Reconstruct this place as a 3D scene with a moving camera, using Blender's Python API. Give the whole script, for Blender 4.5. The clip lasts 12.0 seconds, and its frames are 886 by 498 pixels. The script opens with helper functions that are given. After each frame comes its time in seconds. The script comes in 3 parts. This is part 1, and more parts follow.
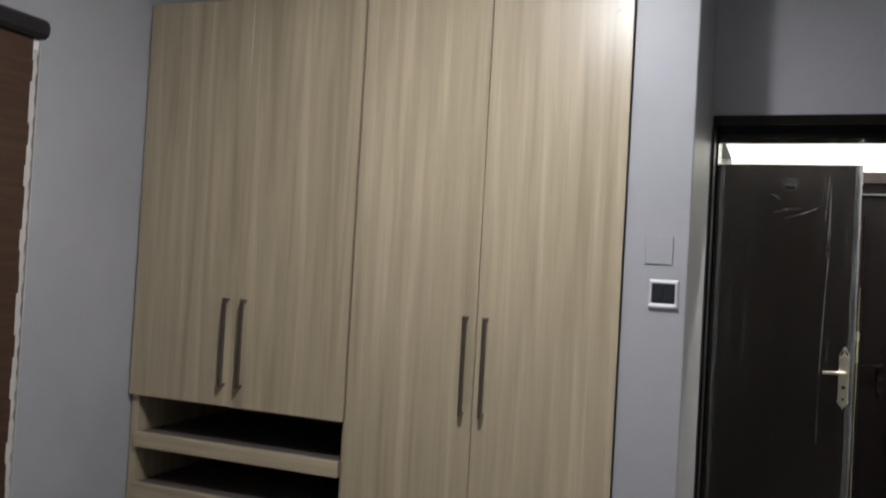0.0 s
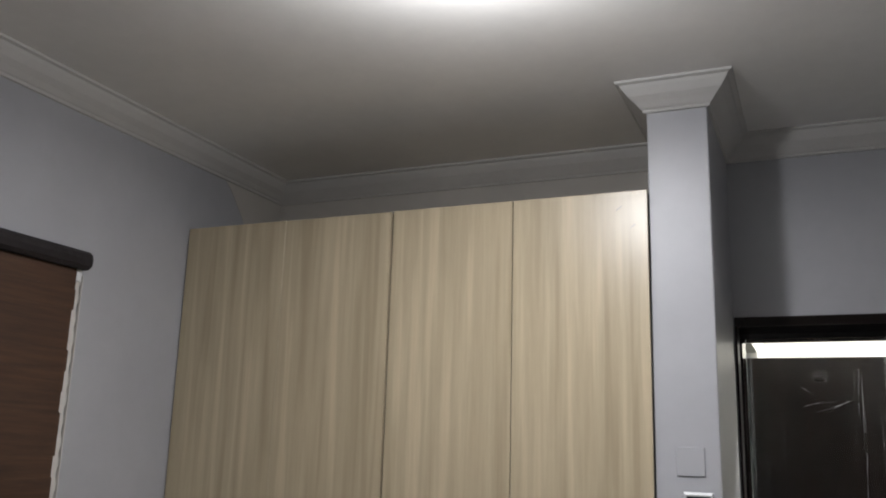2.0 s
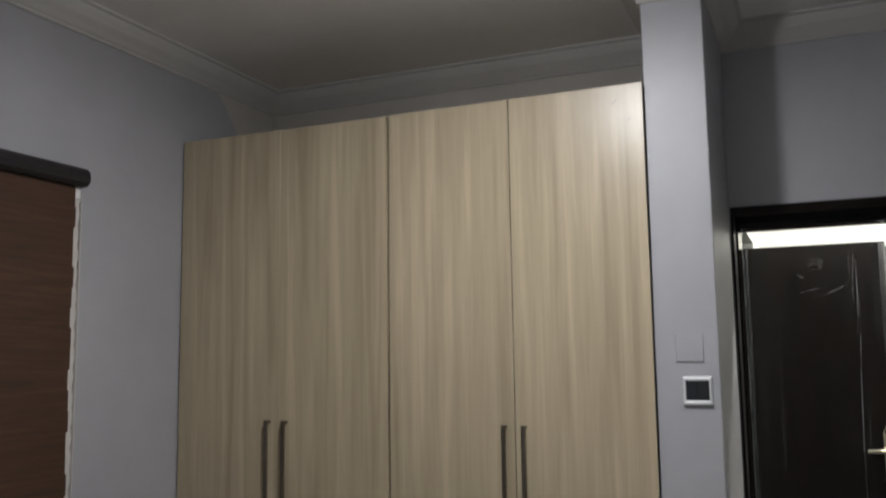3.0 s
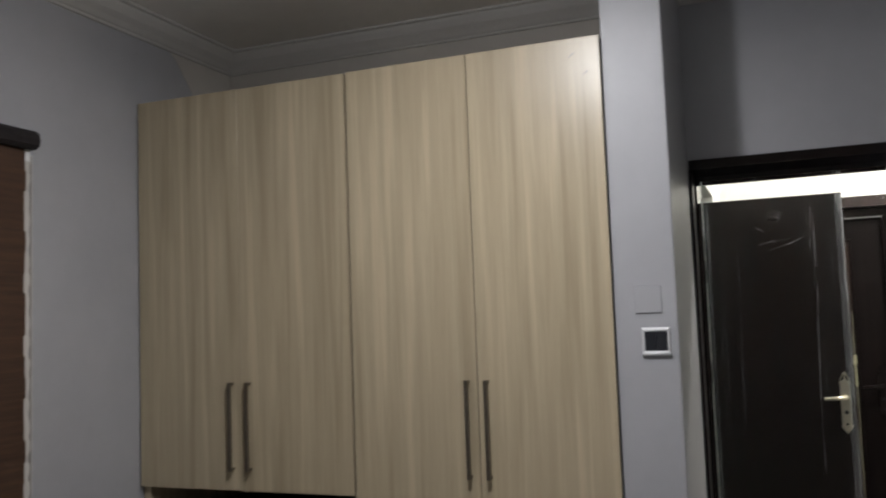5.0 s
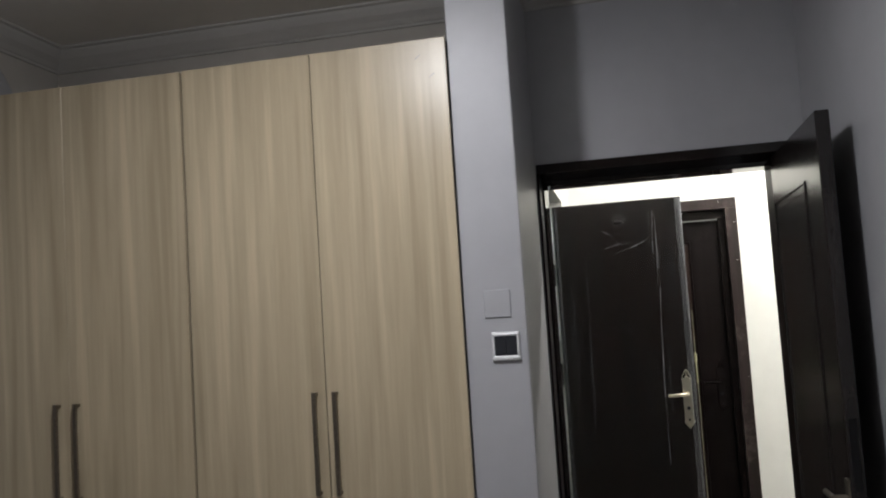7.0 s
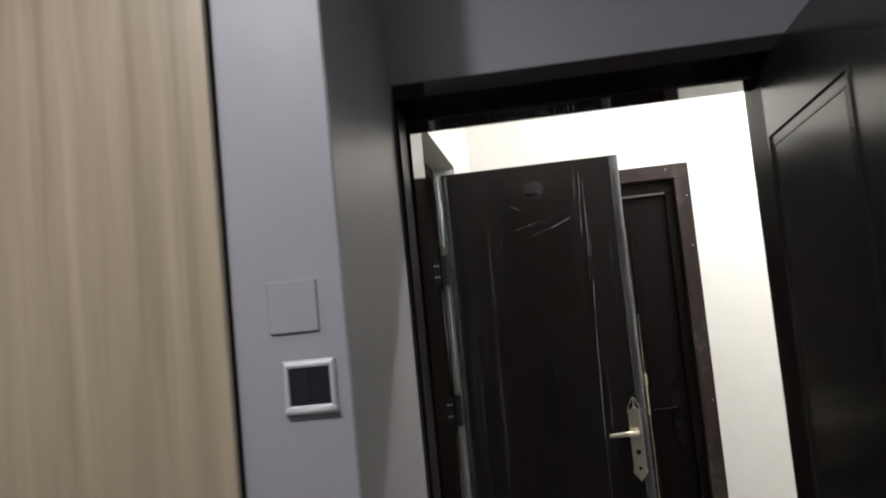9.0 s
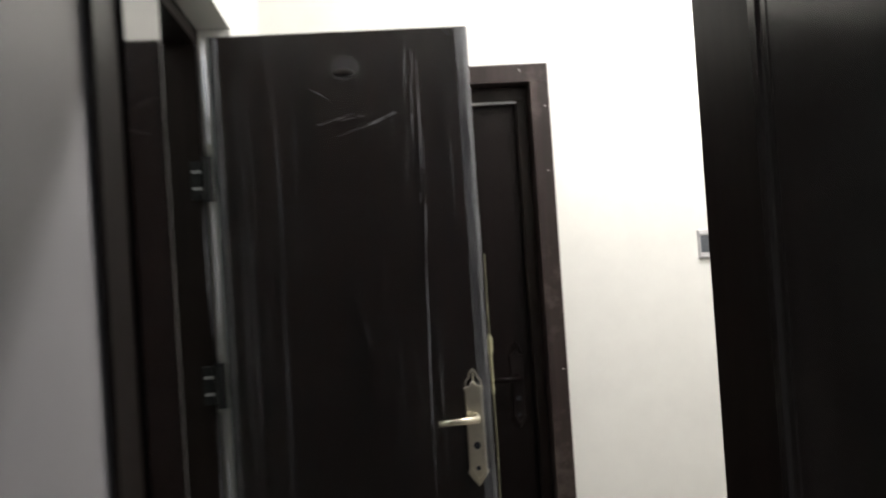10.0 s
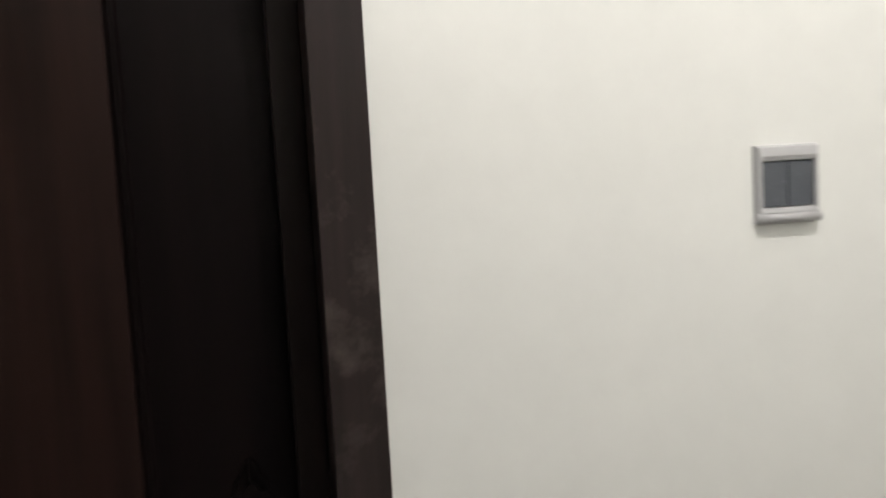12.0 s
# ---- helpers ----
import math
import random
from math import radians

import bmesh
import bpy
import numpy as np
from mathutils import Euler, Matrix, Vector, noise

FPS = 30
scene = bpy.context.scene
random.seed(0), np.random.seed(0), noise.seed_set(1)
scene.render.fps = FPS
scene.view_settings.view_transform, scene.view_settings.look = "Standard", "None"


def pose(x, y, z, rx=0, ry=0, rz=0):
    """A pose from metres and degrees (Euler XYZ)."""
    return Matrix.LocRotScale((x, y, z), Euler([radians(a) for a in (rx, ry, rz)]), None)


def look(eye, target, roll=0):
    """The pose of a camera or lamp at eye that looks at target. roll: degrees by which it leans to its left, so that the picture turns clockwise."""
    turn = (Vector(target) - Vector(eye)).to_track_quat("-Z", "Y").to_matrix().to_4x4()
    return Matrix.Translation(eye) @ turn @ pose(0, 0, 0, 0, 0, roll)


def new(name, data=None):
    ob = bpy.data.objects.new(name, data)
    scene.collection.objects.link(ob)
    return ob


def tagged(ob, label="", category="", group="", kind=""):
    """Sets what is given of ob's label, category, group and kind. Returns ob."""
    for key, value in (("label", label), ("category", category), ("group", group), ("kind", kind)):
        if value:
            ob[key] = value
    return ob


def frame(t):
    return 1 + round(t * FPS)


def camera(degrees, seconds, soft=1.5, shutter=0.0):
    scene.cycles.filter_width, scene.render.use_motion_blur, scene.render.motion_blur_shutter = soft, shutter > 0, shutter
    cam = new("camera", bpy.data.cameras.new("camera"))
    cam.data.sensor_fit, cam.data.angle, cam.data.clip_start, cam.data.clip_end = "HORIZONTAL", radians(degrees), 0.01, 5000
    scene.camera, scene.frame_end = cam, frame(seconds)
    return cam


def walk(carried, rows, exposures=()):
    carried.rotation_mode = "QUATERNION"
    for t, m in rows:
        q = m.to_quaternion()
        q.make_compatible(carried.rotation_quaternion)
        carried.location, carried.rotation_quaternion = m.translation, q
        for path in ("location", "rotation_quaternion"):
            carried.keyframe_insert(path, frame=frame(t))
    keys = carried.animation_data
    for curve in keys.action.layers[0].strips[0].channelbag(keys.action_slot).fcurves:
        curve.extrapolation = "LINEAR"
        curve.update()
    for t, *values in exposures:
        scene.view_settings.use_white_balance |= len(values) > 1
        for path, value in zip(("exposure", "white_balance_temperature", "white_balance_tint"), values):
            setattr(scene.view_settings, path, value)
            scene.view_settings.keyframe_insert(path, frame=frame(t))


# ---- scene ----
cam = camera(53.9, 12.0, soft=1.9, shutter=0.5)
PATH = [
    (0, (0.028, -0.003, 1.404), (-0.699, 1.86, 1.444), 3.2),
    (0.5, (0.028, -0.024, 1.454), (-0.664, 1.848, 1.587), 2.3),
    (1, (0.032, -0.03, 1.491), (-0.666, 1.827, 1.741), 1.4),
    (1.5, (0.03, -0.065, 1.508), (-0.699, 1.757, 1.894), 1.8),
    (2, (0.05, -0.075, 1.523), (-0.727, 1.714, 1.966), 1.7),
    (2.5, (0.053, -0.082, 1.503), (-0.724, 1.718, 1.902), 0.6),
    (3, (0.047, -0.095, 1.488), (-0.733, 1.731, 1.728), -0.8),
    (3.2, (0.034, -0.095, 1.492), (-0.759, 1.73, 1.689), -0.9),
    (4.8, (0.077, -0.089, 1.46), (-0.685, 1.755, 1.602), -2.0),
    (5, (0.073, -0.07, 1.461), (-0.646, 1.789, 1.618), -2.1),
    (5.5, (0.071, -0.045, 1.464), (-0.57, 1.842, 1.634), -2.6),
    (6, (0.083, -0.041, 1.46), (-0.479, 1.871, 1.628), -3.0),
    (6.5, (0.087, -0.021, 1.458), (-0.378, 1.918, 1.614), -3.3),
    (6.7, (0.088, -0.02, 1.463), (-0.349, 1.925, 1.613), -3.5),
    (8.3, (0.103, 0.821, 1.431), (-0.182, 2.785, 1.675), -5.3),
    (8.5, (0.084, 0.964, 1.44), (-0.141, 2.94, 1.647), -6.4),
    (9, (0.126, 1.471, 1.432), (-0.135, 3.446, 1.614), -5.6),
    (9.5, (0.126, 1.969, 1.38), (-0.043, 3.959, 1.502), -4.1),
    (10, (0.099, 2.511, 1.393), (0.257, 4.504, 1.429), -3.8),
    (10.2, (0.158, 2.738, 1.378), (0.374, 4.727, 1.403), -4.4),
    (10.5, (0.210, 3.083, 1.381), (0.499, 5.061, 1.401), -5.0),
    (11, (0.229, 3.617, 1.408), (0.697, 5.56, 1.345), -4.2),
    (11.2, (0.27, 3.802, 1.411), (0.809, 5.726, 1.328), -4.9),
    (11.3, (0.299, 3.893, 1.415), (0.863, 5.81, 1.315), -5.5),
    (11.4, (0.346, 4.008, 1.418), (0.921, 5.919, 1.294), -5.8),
    (11.5, (0.392, 4.125, 1.418), (0.974, 6.034, 1.285), -6.0),
    (11.6, (0.424, 4.227, 1.419), (1.021, 6.132, 1.299), -5.9),
    (11.8, (0.48, 4.379, 1.43), (1.063, 6.287, 1.289), -4.8),
    (12, (0.592, 4.530, 1.447), (1.048, 6.469, 1.268), -3.2),
]
walk(cam, [(t, look(eye, target, roll)) for t, eye, target, roll in PATH],
     exposures=[(0, 0.08, 6380, 10), (0.5, -0.16, 6420, 10), (1.0, -0.16, 6450, 10), (1.5, -0.14, 6450, 10), (2.0, 0.06, 6500, 10), (2.5, 0.02, 6600, 10), (3.0, -0.17, 6500, 10), (5.0, -0.20, 6540, 10), (6.0, -0.20, 6540, 10), (6.5, -0.20, 6500, 10),
                (8.5, -0.50, 6450, 14), (9.5, -0.42, 6450, 14), (10.5, -0.50, 6450, 14), (11.0, -0.78, 6450, 15), (11.5, -1.04, 6450, 13), (12.0, -0.94, 6450, 13)])

# ---- world, lamps, exposure ----
world = bpy.data.worlds.new("night")
scene.world = world
world.use_nodes = True
world.node_tree.nodes["Background"].inputs[0].default_value = (0.010, 0.012, 0.018, 1)
world.node_tree.nodes["Background"].inputs[1].default_value = 1.0

LAMP_BED = (-0.70, 1.70, 2.715)
LAMP_HALL = (1.20, 4.70, 2.72)
LAMP_BATH = (-1.25, 4.55, 2.60)


def point(name, at, watts, colour, radius):
    data = bpy.data.lights.new(name, "POINT")
    data.energy, data.color, data.shadow_soft_size = watts, colour, radius
    ob = new(name, data)
    ob.location = at
    return ob


def disc(name, at, watts, colour, size):
    data = bpy.data.lights.new(name, "AREA")
    data.shape, data.size, data.energy, data.color = "DISK", size, watts, colour
    ob = new(name, data)
    ob.location = at
    return ob


# The bedroom fitting is a shallow opal dome: most light goes down, some sideways and up on to the ceiling.
disc("bedroom_light", LAMP_BED, 25, (0.95, 0.965, 1.0), 0.13)
disc("bedroom_uplight", (LAMP_BED[0], LAMP_BED[1], LAMP_BED[2] - 0.035), 25, (0.96, 0.965, 1.0), 0.12).rotation_euler = (math.pi, 0, 0)
point("bedroom_spill", (LAMP_BED[0], LAMP_BED[1], LAMP_BED[2] - 0.03), 14.5, (0.93, 0.95, 1.0), 0.05)
point("hall_light", LAMP_HALL, 101, (1.0, 0.975, 0.93), 0.05)
point("bath_light", LAMP_BATH, 15, (0.92, 1.0, 0.96), 0.06)


# ---- materials ----
def mat(name):
    m = bpy.data.materials.new(name)
    m.use_nodes = True
    t = m.node_tree
    return m, t.nodes, t.links, t.nodes["Principled BSDF"]


def noise_tex(nodes, links, scale, vec, detail=3.0, rough=0.55):
    n = nodes.new("ShaderNodeTexNoise")
    n.inputs["Scale"].default_value = scale
    n.inputs["Detail"].default_value = detail
    n.inputs["Roughness"].default_value = rough
    links.new(vec, n.inputs["Vector"])
    return n


def mapped(nodes, links, scale=(1, 1, 1), coord="Object"):
    c = nodes.new("ShaderNodeTexCoord")
    m = nodes.new("ShaderNodeMapping")
    m.inputs["Scale"].default_value = scale
    links.new(c.outputs[coord], m.inputs["Vector"])
    return m.outputs["Vector"]


def ramp(nodes, links, fac, stops):
    r = nodes.new("ShaderNodeValToRGB")
    while len(r.color_ramp.elements) < len(stops):
        r.color_ramp.elements.new(0.5)
    for e, (p, c) in zip(r.color_ramp.elements, stops):
        e.position, e.color = p, (*c, 1)
    links.new(fac, r.inputs["Fac"])
    return r.outputs["Color"]


def mix(nodes, links, a, b, fac, kind="MIX"):
    m = nodes.new("ShaderNodeMix")
    m.data_type, m.blend_type = "RGBA", kind
    for socket, v in ((m.inputs[0], fac), (m.inputs[6], a), (m.inputs[7], b)):
        if isinstance(v, (int, float)):
            socket.default_value = v
        elif isinstance(v, tuple):
            socket.default_value = (*v, 1)
        else:
            links.new(v, socket)
    return m.outputs[2]


def bump(nodes, links, bsdf, height, strength, distance=0.002):
    b = nodes.new("ShaderNodeBump")
    b.inputs["Strength"].default_value = strength
    b.inputs["Distance"].default_value = distance
    links.new(height, b.inputs["Height"])
    links.new(b.outputs["Normal"], bsdf.inputs["Normal"])


def paint(name, colour, rough=0.55, grain=0.10, blotch=0.06):
    """Roller-painted plaster: soft large blotches, fine orange-peel relief."""
    m, n, l, p = mat(name)
    v = mapped(n, l)
    big = noise_tex(n, l, 1.7, v, 4)
    fine = noise_tex(n, l, 240, v, 2)
    mid = noise_tex(n, l, 14, v, 5, 0.65)
    lo = tuple(c * (1 - blotch) for c in colour)
    hi = tuple(min(1, c * (1 + blotch)) for c in colour)
    c1 = ramp(n, l, big.outputs["Fac"], [(0.3, lo), (0.7, hi)])
    c2 = ramp(n, l, mid.outputs["Fac"], [(0.35, (0.95, 0.95, 0.95)), (0.65, (1, 1, 1))])
    l.new(mix(n, l, c1, c2, 0.6, "MULTIPLY"), p.inputs["Base Color"])
    p.inputs["Roughness"].default_value = rough
    bump(n, l, p, fine.outputs["Fac"], grain, 0.001)
    return m


def plain(name, colour, rough=0.4, metal=0.0, coat=0.0, grain=60.0, vary=0.12):
    m, n, l, p = mat(name)
    v = mapped(n, l)
    t = noise_tex(n, l, grain, v, 4)
    lo = tuple(c * (1 - vary) for c in colour)
    hi = tuple(min(1, c * (1 + vary)) for c in colour)
    l.new(ramp(n, l, t.outputs["Fac"], [(0.3, lo), (0.7, hi)]), p.inputs["Base Color"])
    r = n.new("ShaderNodeMapRange")
    r.inputs["To Min"].default_value, r.inputs["To Max"].default_value = rough * 0.8, rough * 1.25
    l.new(t.outputs["Fac"], r.inputs["Value"])
    l.new(r.outputs["Result"], p.inputs["Roughness"])
    p.inputs["Metallic"].default_value = metal
    p.inputs["Coat Weight"].default_value = coat
    return m


def laminate(name, dark, light, along="Z", wide=22.0, rough=0.32):
    """Printed oak laminate: broad straight bands, fine streaks along the grain."""
    m, n, l, p = mat(name)
    s = {"Z": (1, 1, 0.036), "X": (0.036, 1, 1), "Y": (1, 0.036, 1)}[along]
    v = mapped(n, l, s)
    info = n.new("ShaderNodeObjectInfo")
    add = n.new("ShaderNodeVectorMath")
    add.operation = "ADD"
    sc = n.new("ShaderNodeVectorMath")
    sc.operation = "SCALE"
    cmb = n.new("ShaderNodeCombineXYZ")
    for i in range(3):
        l.new(info.outputs["Random"], cmb.inputs[i])
    l.new(cmb.outputs[0], sc.inputs[0])
    sc.inputs["Scale"].default_value = 7.0
    l.new(v, add.inputs[0])
    l.new(sc.outputs[0], add.inputs[1])
    v = add.outputs[0]
    band = noise_tex(n, l, wide, v, 1.5, 0.5)
    streak = noise_tex(n, l, wide * 3.4, v, 4, 0.6)
    grain = noise_tex(n, l, wide * 32, v, 3, 0.6)
    band.inputs["Distortion"].default_value = 0.35
    mid = tuple((a + b) / 2 for a, b in zip(dark, light))
    c = ramp(n, l, band.outputs["Fac"], [(0.32, dark), (0.45, mid), (0.54, mid), (0.67, light)])
    c = mix(n, l, c, ramp(n, l, streak.outputs["Fac"], [(0.3, (0.86, 0.86, 0.86)), (0.7, (1.08, 1.08, 1.08))]), 0.62, "MULTIPLY")
    c = mix(n, l, c, ramp(n, l, grain.outputs["Fac"], [(0.35, (0.93, 0.93, 0.93)), (0.6, (1.03, 1.03, 1.03))]), 0.45, "MULTIPLY")
    l.new(c, p.inputs["Base Color"])
    p.inputs["Roughness"].default_value = rough
    bump(n, l, p, grain.outputs["Fac"], 0.06, 0.0006)
    return m


def door_wood(name, dark, light, rough, coat=0.0, scuff=0.0, shine=0.3):
    """Dark printed-wood door skin, satin, with dusty scuffs."""
    m, n, l, p = mat(name)
    v = mapped(n, l, (1, 1, 0.05))
    g = noise_tex(n, l, 28, v, 5, 0.6)
    f = noise_tex(n, l, 160, v, 3)
    flat = mapped(n, l)
    dust = noise_tex(n, l, 5.5, flat, 6, 0.68)
    c = ramp(n, l, g.outputs["Fac"], [(0.32, dark), (0.68, light)])
    d = ramp(n, l, dust.outputs["Fac"], [(0.55, (0, 0, 0)), (0.70, (1, 1, 1))])
    fac = n.new("ShaderNodeMath")
    fac.operation = "MULTIPLY"
    fac.inputs[1].default_value = scuff
    l.new(d, fac.inputs[0])
    l.new(mix(n, l, c, (0.20, 0.17, 0.15), fac.outputs[0]), p.inputs["Base Color"])
    r = n.new("ShaderNodeMapRange")
    r.inputs["To Min"].default_value, r.inputs["To Max"].default_value = rough * 0.85, rough * 1.3
    l.new(dust.outputs["Fac"], r.inputs["Value"])
    l.new(r.outputs["Result"], p.inputs["Roughness"])
    p.inputs["Coat Weight"].default_value = coat
    p.inputs["Coat Roughness"].default_value = 0.08
    p.inputs["Specular IOR Level"].default_value = shine
    bump(n, l, p, f.outputs["Fac"], 0.02, 0.0004)
    return m


WALL = paint("wall_paint_lilac_grey", (0.377, 0.379, 0.395), 0.42)
WHITE_WALL = paint("wall_paint_warm_white", (0.765, 0.768, 0.735), 0.5, 0.10, 0.03)
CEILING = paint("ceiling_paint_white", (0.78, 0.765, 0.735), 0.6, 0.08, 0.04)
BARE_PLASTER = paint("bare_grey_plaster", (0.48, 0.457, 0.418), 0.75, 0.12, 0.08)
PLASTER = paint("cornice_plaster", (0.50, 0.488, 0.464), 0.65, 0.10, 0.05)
OAK = laminate("oak_laminate", (0.340, 0.281, 0.188), (0.482, 0.404, 0.279))
OAK_X = laminate("oak_laminate_across", (0.340, 0.281, 0.188), (0.482, 0.404, 0.279), "X")
# Near-black that stands for the shade inside the wardrobe's narrow gaps.
GAP_SHADE = plain("gap_shade_black", (0.008, 0.0066, 0.0058), 0.8)
DOOR = door_wood("door_skin_dark_brown", (0.0045, 0.0028, 0.0024), (0.0110, 0.0066, 0.0056), 0.40, 0.0, 0.010, 0.12)
DOOR_RED = door_wood("door_skin_red_brown", (0.0026, 0.0018, 0.0019), (0.0058, 0.0037, 0.0036), 0.40, 0.0, 0.010, 0.08)
DOOR_SATIN = door_wood("door_skin_satin_brown", (0.0100, 0.0081, 0.0076), (0.0190, 0.0152, 0.0142), 0.20, 0.0, 0.030, 0.5)
DOOR_PANEL = door_wood("door_panel_red_brown", (0.0075, 0.0040, 0.0033), (0.0190, 0.0095, 0.0076), 0.36, 0.0, 0.020, 0.2)
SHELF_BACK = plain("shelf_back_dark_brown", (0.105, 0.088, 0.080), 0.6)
FRAME = door_wood("door_frame_satin_brown", (0.0048, 0.0031, 0.0029), (0.0105, 0.0066, 0.0060), 0.36, 0.0, 0.05, 0.12)
FRAME_GLOSS = door_wood("door_header_gloss_brown", (0.0060, 0.0042, 0.0040), (0.0120, 0.0085, 0.0078), 0.055, 0.0, 0.01, 0.5)
FRAME_DUSTY = door_wood("door_frame_dusty_brown", (0.012, 0.0080, 0.0077), (0.025, 0.0170, 0.0162), 0.36, 0.0, 0.24, 0.2)
NICKEL = plain("satin_brass_nickel", (0.62, 0.58, 0.47), 0.30, 1.0, 0.0, 80, 0.06)
STEEL = plain("brushed_steel", (0.55, 0.55, 0.56), 0.32, 1.0, 0.0, 120, 0.08)
BRONZE = plain("antique_bronze", (0.235, 0.205, 0.165), 0.30, 0.9, 0.0, 90, 0.15)
BLACK_METAL = plain("black_hinge_metal", (0.012, 0.012, 0.013), 0.35, 0.6)
PLASTIC_WHITE = plain("switch_plastic_white", (0.78, 0.78, 0.77), 0.28, 0.0, 0.0, 200, 0.02)
PLASTIC_PALE = plain("switch_plastic_off_white", (0.64, 0.64, 0.645), 0.32, 0.0, 0.0, 200, 0.02)
PLASTIC_BLACK = plain("switch_rocker_black", (0.022, 0.023, 0.027), 0.22, 0.0, 0.0, 200, 0.05)
PLASTIC_SILVER = plain("switch_plastic_silver", (0.42, 0.42, 0.425), 0.35, 0.0, 0.0, 200, 0.03)
PLASTIC_GREY = plain("switch_rocker_grey", (0.075, 0.083, 0.095), 0.25, 0.0, 0.0, 200, 0.05)
PLASTIC_SCUFF = plain("scuff_grey", (0.30, 0.27, 0.22), 0.7)
CASSETTE = plain("blind_cassette_brown_black", (0.010, 0.0068, 0.0075), 0.85, 0.0, 0.0, 30, 0.2)
SHEER = plain("blind_sheer_white", (0.54, 0.515, 0.48), 0.8, 0.0, 0.0, 300, 0.08)
FLOOR = plain("floor_tile_grey", (0.27, 0.25, 0.22), 0.2, 0.0, 0.0, 6, 0.1)
TILE = plain("bath_tile_pale_green", (0.62, 0.70, 0.66), 0.12, 0.0, 0.4, 8, 0.05)
GROUT = plain("tile_grout", (0.75, 0.76, 0.73), 0.8, 0.0, 0.0, 200, 0.08)
CERAMIC = plain("sanitary_ceramic", (0.80, 0.80, 0.78), 0.08, 0.0, 0.5, 40, 0.02)
# Lighter grey that paints the light caught by the header stop's edge.
LIT_EDGE = plain("lit_edge_grey", (0.16, 0.16, 0.165), 0.4)
TAPE = plain("torn_masking_film", (0.34, 0.325, 0.20), 0.45, 0.0, 0.0, 40, 0.15)


def blind_cloth():
    m, n, l, p = mat("blind_cloth_brown")
    v = mapped(n, l, (1, 0.06, 1))
    g = noise_tex(n, l, 60, v, 5, 0.65)
    f = noise_tex(n, l, 400, mapped(n, l), 2)
    l.new(ramp(n, l, g.outputs["Fac"], [(0.3, (0.032, 0.0138, 0.0058)), (0.7, (0.066, 0.029, 0.0122))]), p.inputs["Base Color"])
    p.inputs["Roughness"].default_value = 0.75
    bump(n, l, p, f.outputs["Fac"], 0.25, 0.0008)
    return m


BLIND = blind_cloth()


def glow(name, colour, strength):
    m, n, l, p = mat(name)
    p.inputs["Base Color"].default_value = (0.8, 0.8, 0.8, 1)
    p.inputs["Emission Color"].default_value = (*colour, 1)
    p.inputs["Emission Strength"].default_value = strength
    return m


def film(name, milk, gloss_rough=0.16, gloss=0.10):
    """Thin clear protective film: mostly see-through, a little milky, glossy."""
    m, n, l, p = mat(name)
    out = n["Material Output"]
    clear = n.new("ShaderNodeBsdfTransparent")
    white = n.new("ShaderNodeBsdfDiffuse")
    white.inputs["Color"].default_value = (0.66, 0.68, 0.73, 1)
    shine = n.new("ShaderNodeBsdfGlossy")
    shine.inputs["Roughness"].default_value = gloss_rough
    shine.inputs["Color"].default_value = (0.84, 0.89, 0.98, 1)
    v = mapped(n, l, (1, 1, 0.12))
    t = noise_tex(n, l, 22, v, 5, 0.6)
    fac = n.new("ShaderNodeMapRange")
    fac.inputs["From Min"].default_value, fac.inputs["From Max"].default_value = 0.35, 0.75
    fac.inputs["To Min"].default_value, fac.inputs["To Max"].default_value = milk * 0.3, milk * 1.9
    l.new(t.outputs["Fac"], fac.inputs["Value"])
    a = n.new("ShaderNodeMixShader")
    l.new(fac.outputs["Result"], a.inputs[0])
    l.new(clear.outputs[0], a.inputs[1])
    l.new(white.outputs[0], a.inputs[2])
    b = n.new("ShaderNodeMixShader")
    b.inputs[0].default_value = gloss
    l.new(a.outputs[0], b.inputs[1])
    l.new(shine.outputs[0], b.inputs[2])
    l.new(b.outputs[0], out.inputs["Surface"])
    n.remove(p)
    return m


FILM = film("protective_film", 0.0026, 0.36, 0.0125)
CREASE = film("protective_film_crease", 0.22, 0.34, 0.13)
CREASE_SOFT = film("protective_film_soft_fold", 0.062, 0.36, 0.06)
CAP_FILM = film("protective_film_over_cap", 0.016, 0.4, 0.010)
EDGE_FILM = film("protective_film_edge", 0.40, 0.3, 0.15)
ROLL = film("protective_film_roll", 0.036, 0.25, 0.045)
ROLL_THICK = film("protective_film_double_roll", 0.085, 0.22, 0.08)


# ---- mesh helpers ----
def box(bm, a, b, bevel=0.0, segments=1):
    """An axis-aligned box from corner a to corner b, added to bm."""
    lo = [min(p, q) for p, q in zip(a, b)]
    hi = [max(p, q) for p, q in zip(a, b)]
    vs = [bm.verts.new((x, y, z)) for z in (lo[2], hi[2]) for y in (lo[1], hi[1]) for x in (lo[0], hi[0])]
    fs = [bm.faces.new([vs[i] for i in f]) for f in ((0, 2, 3, 1), (4, 5, 7, 6), (0, 1, 5, 4), (2, 6, 7, 3), (0, 4, 6, 2), (1, 3, 7, 5))]
    if bevel:
        es = list({e for f in fs for e in f.edges})
        bmesh.ops.bevel(bm, geom=es, offset=bevel, segments=segments, affect="EDGES", profile=0.5)
    return bm


def boxed(*boxes, bevel=0.0, segments=1):
    bm = bmesh.new()
    for a, b in boxes:
        box(bm, a, b, bevel, segments)
    return bm


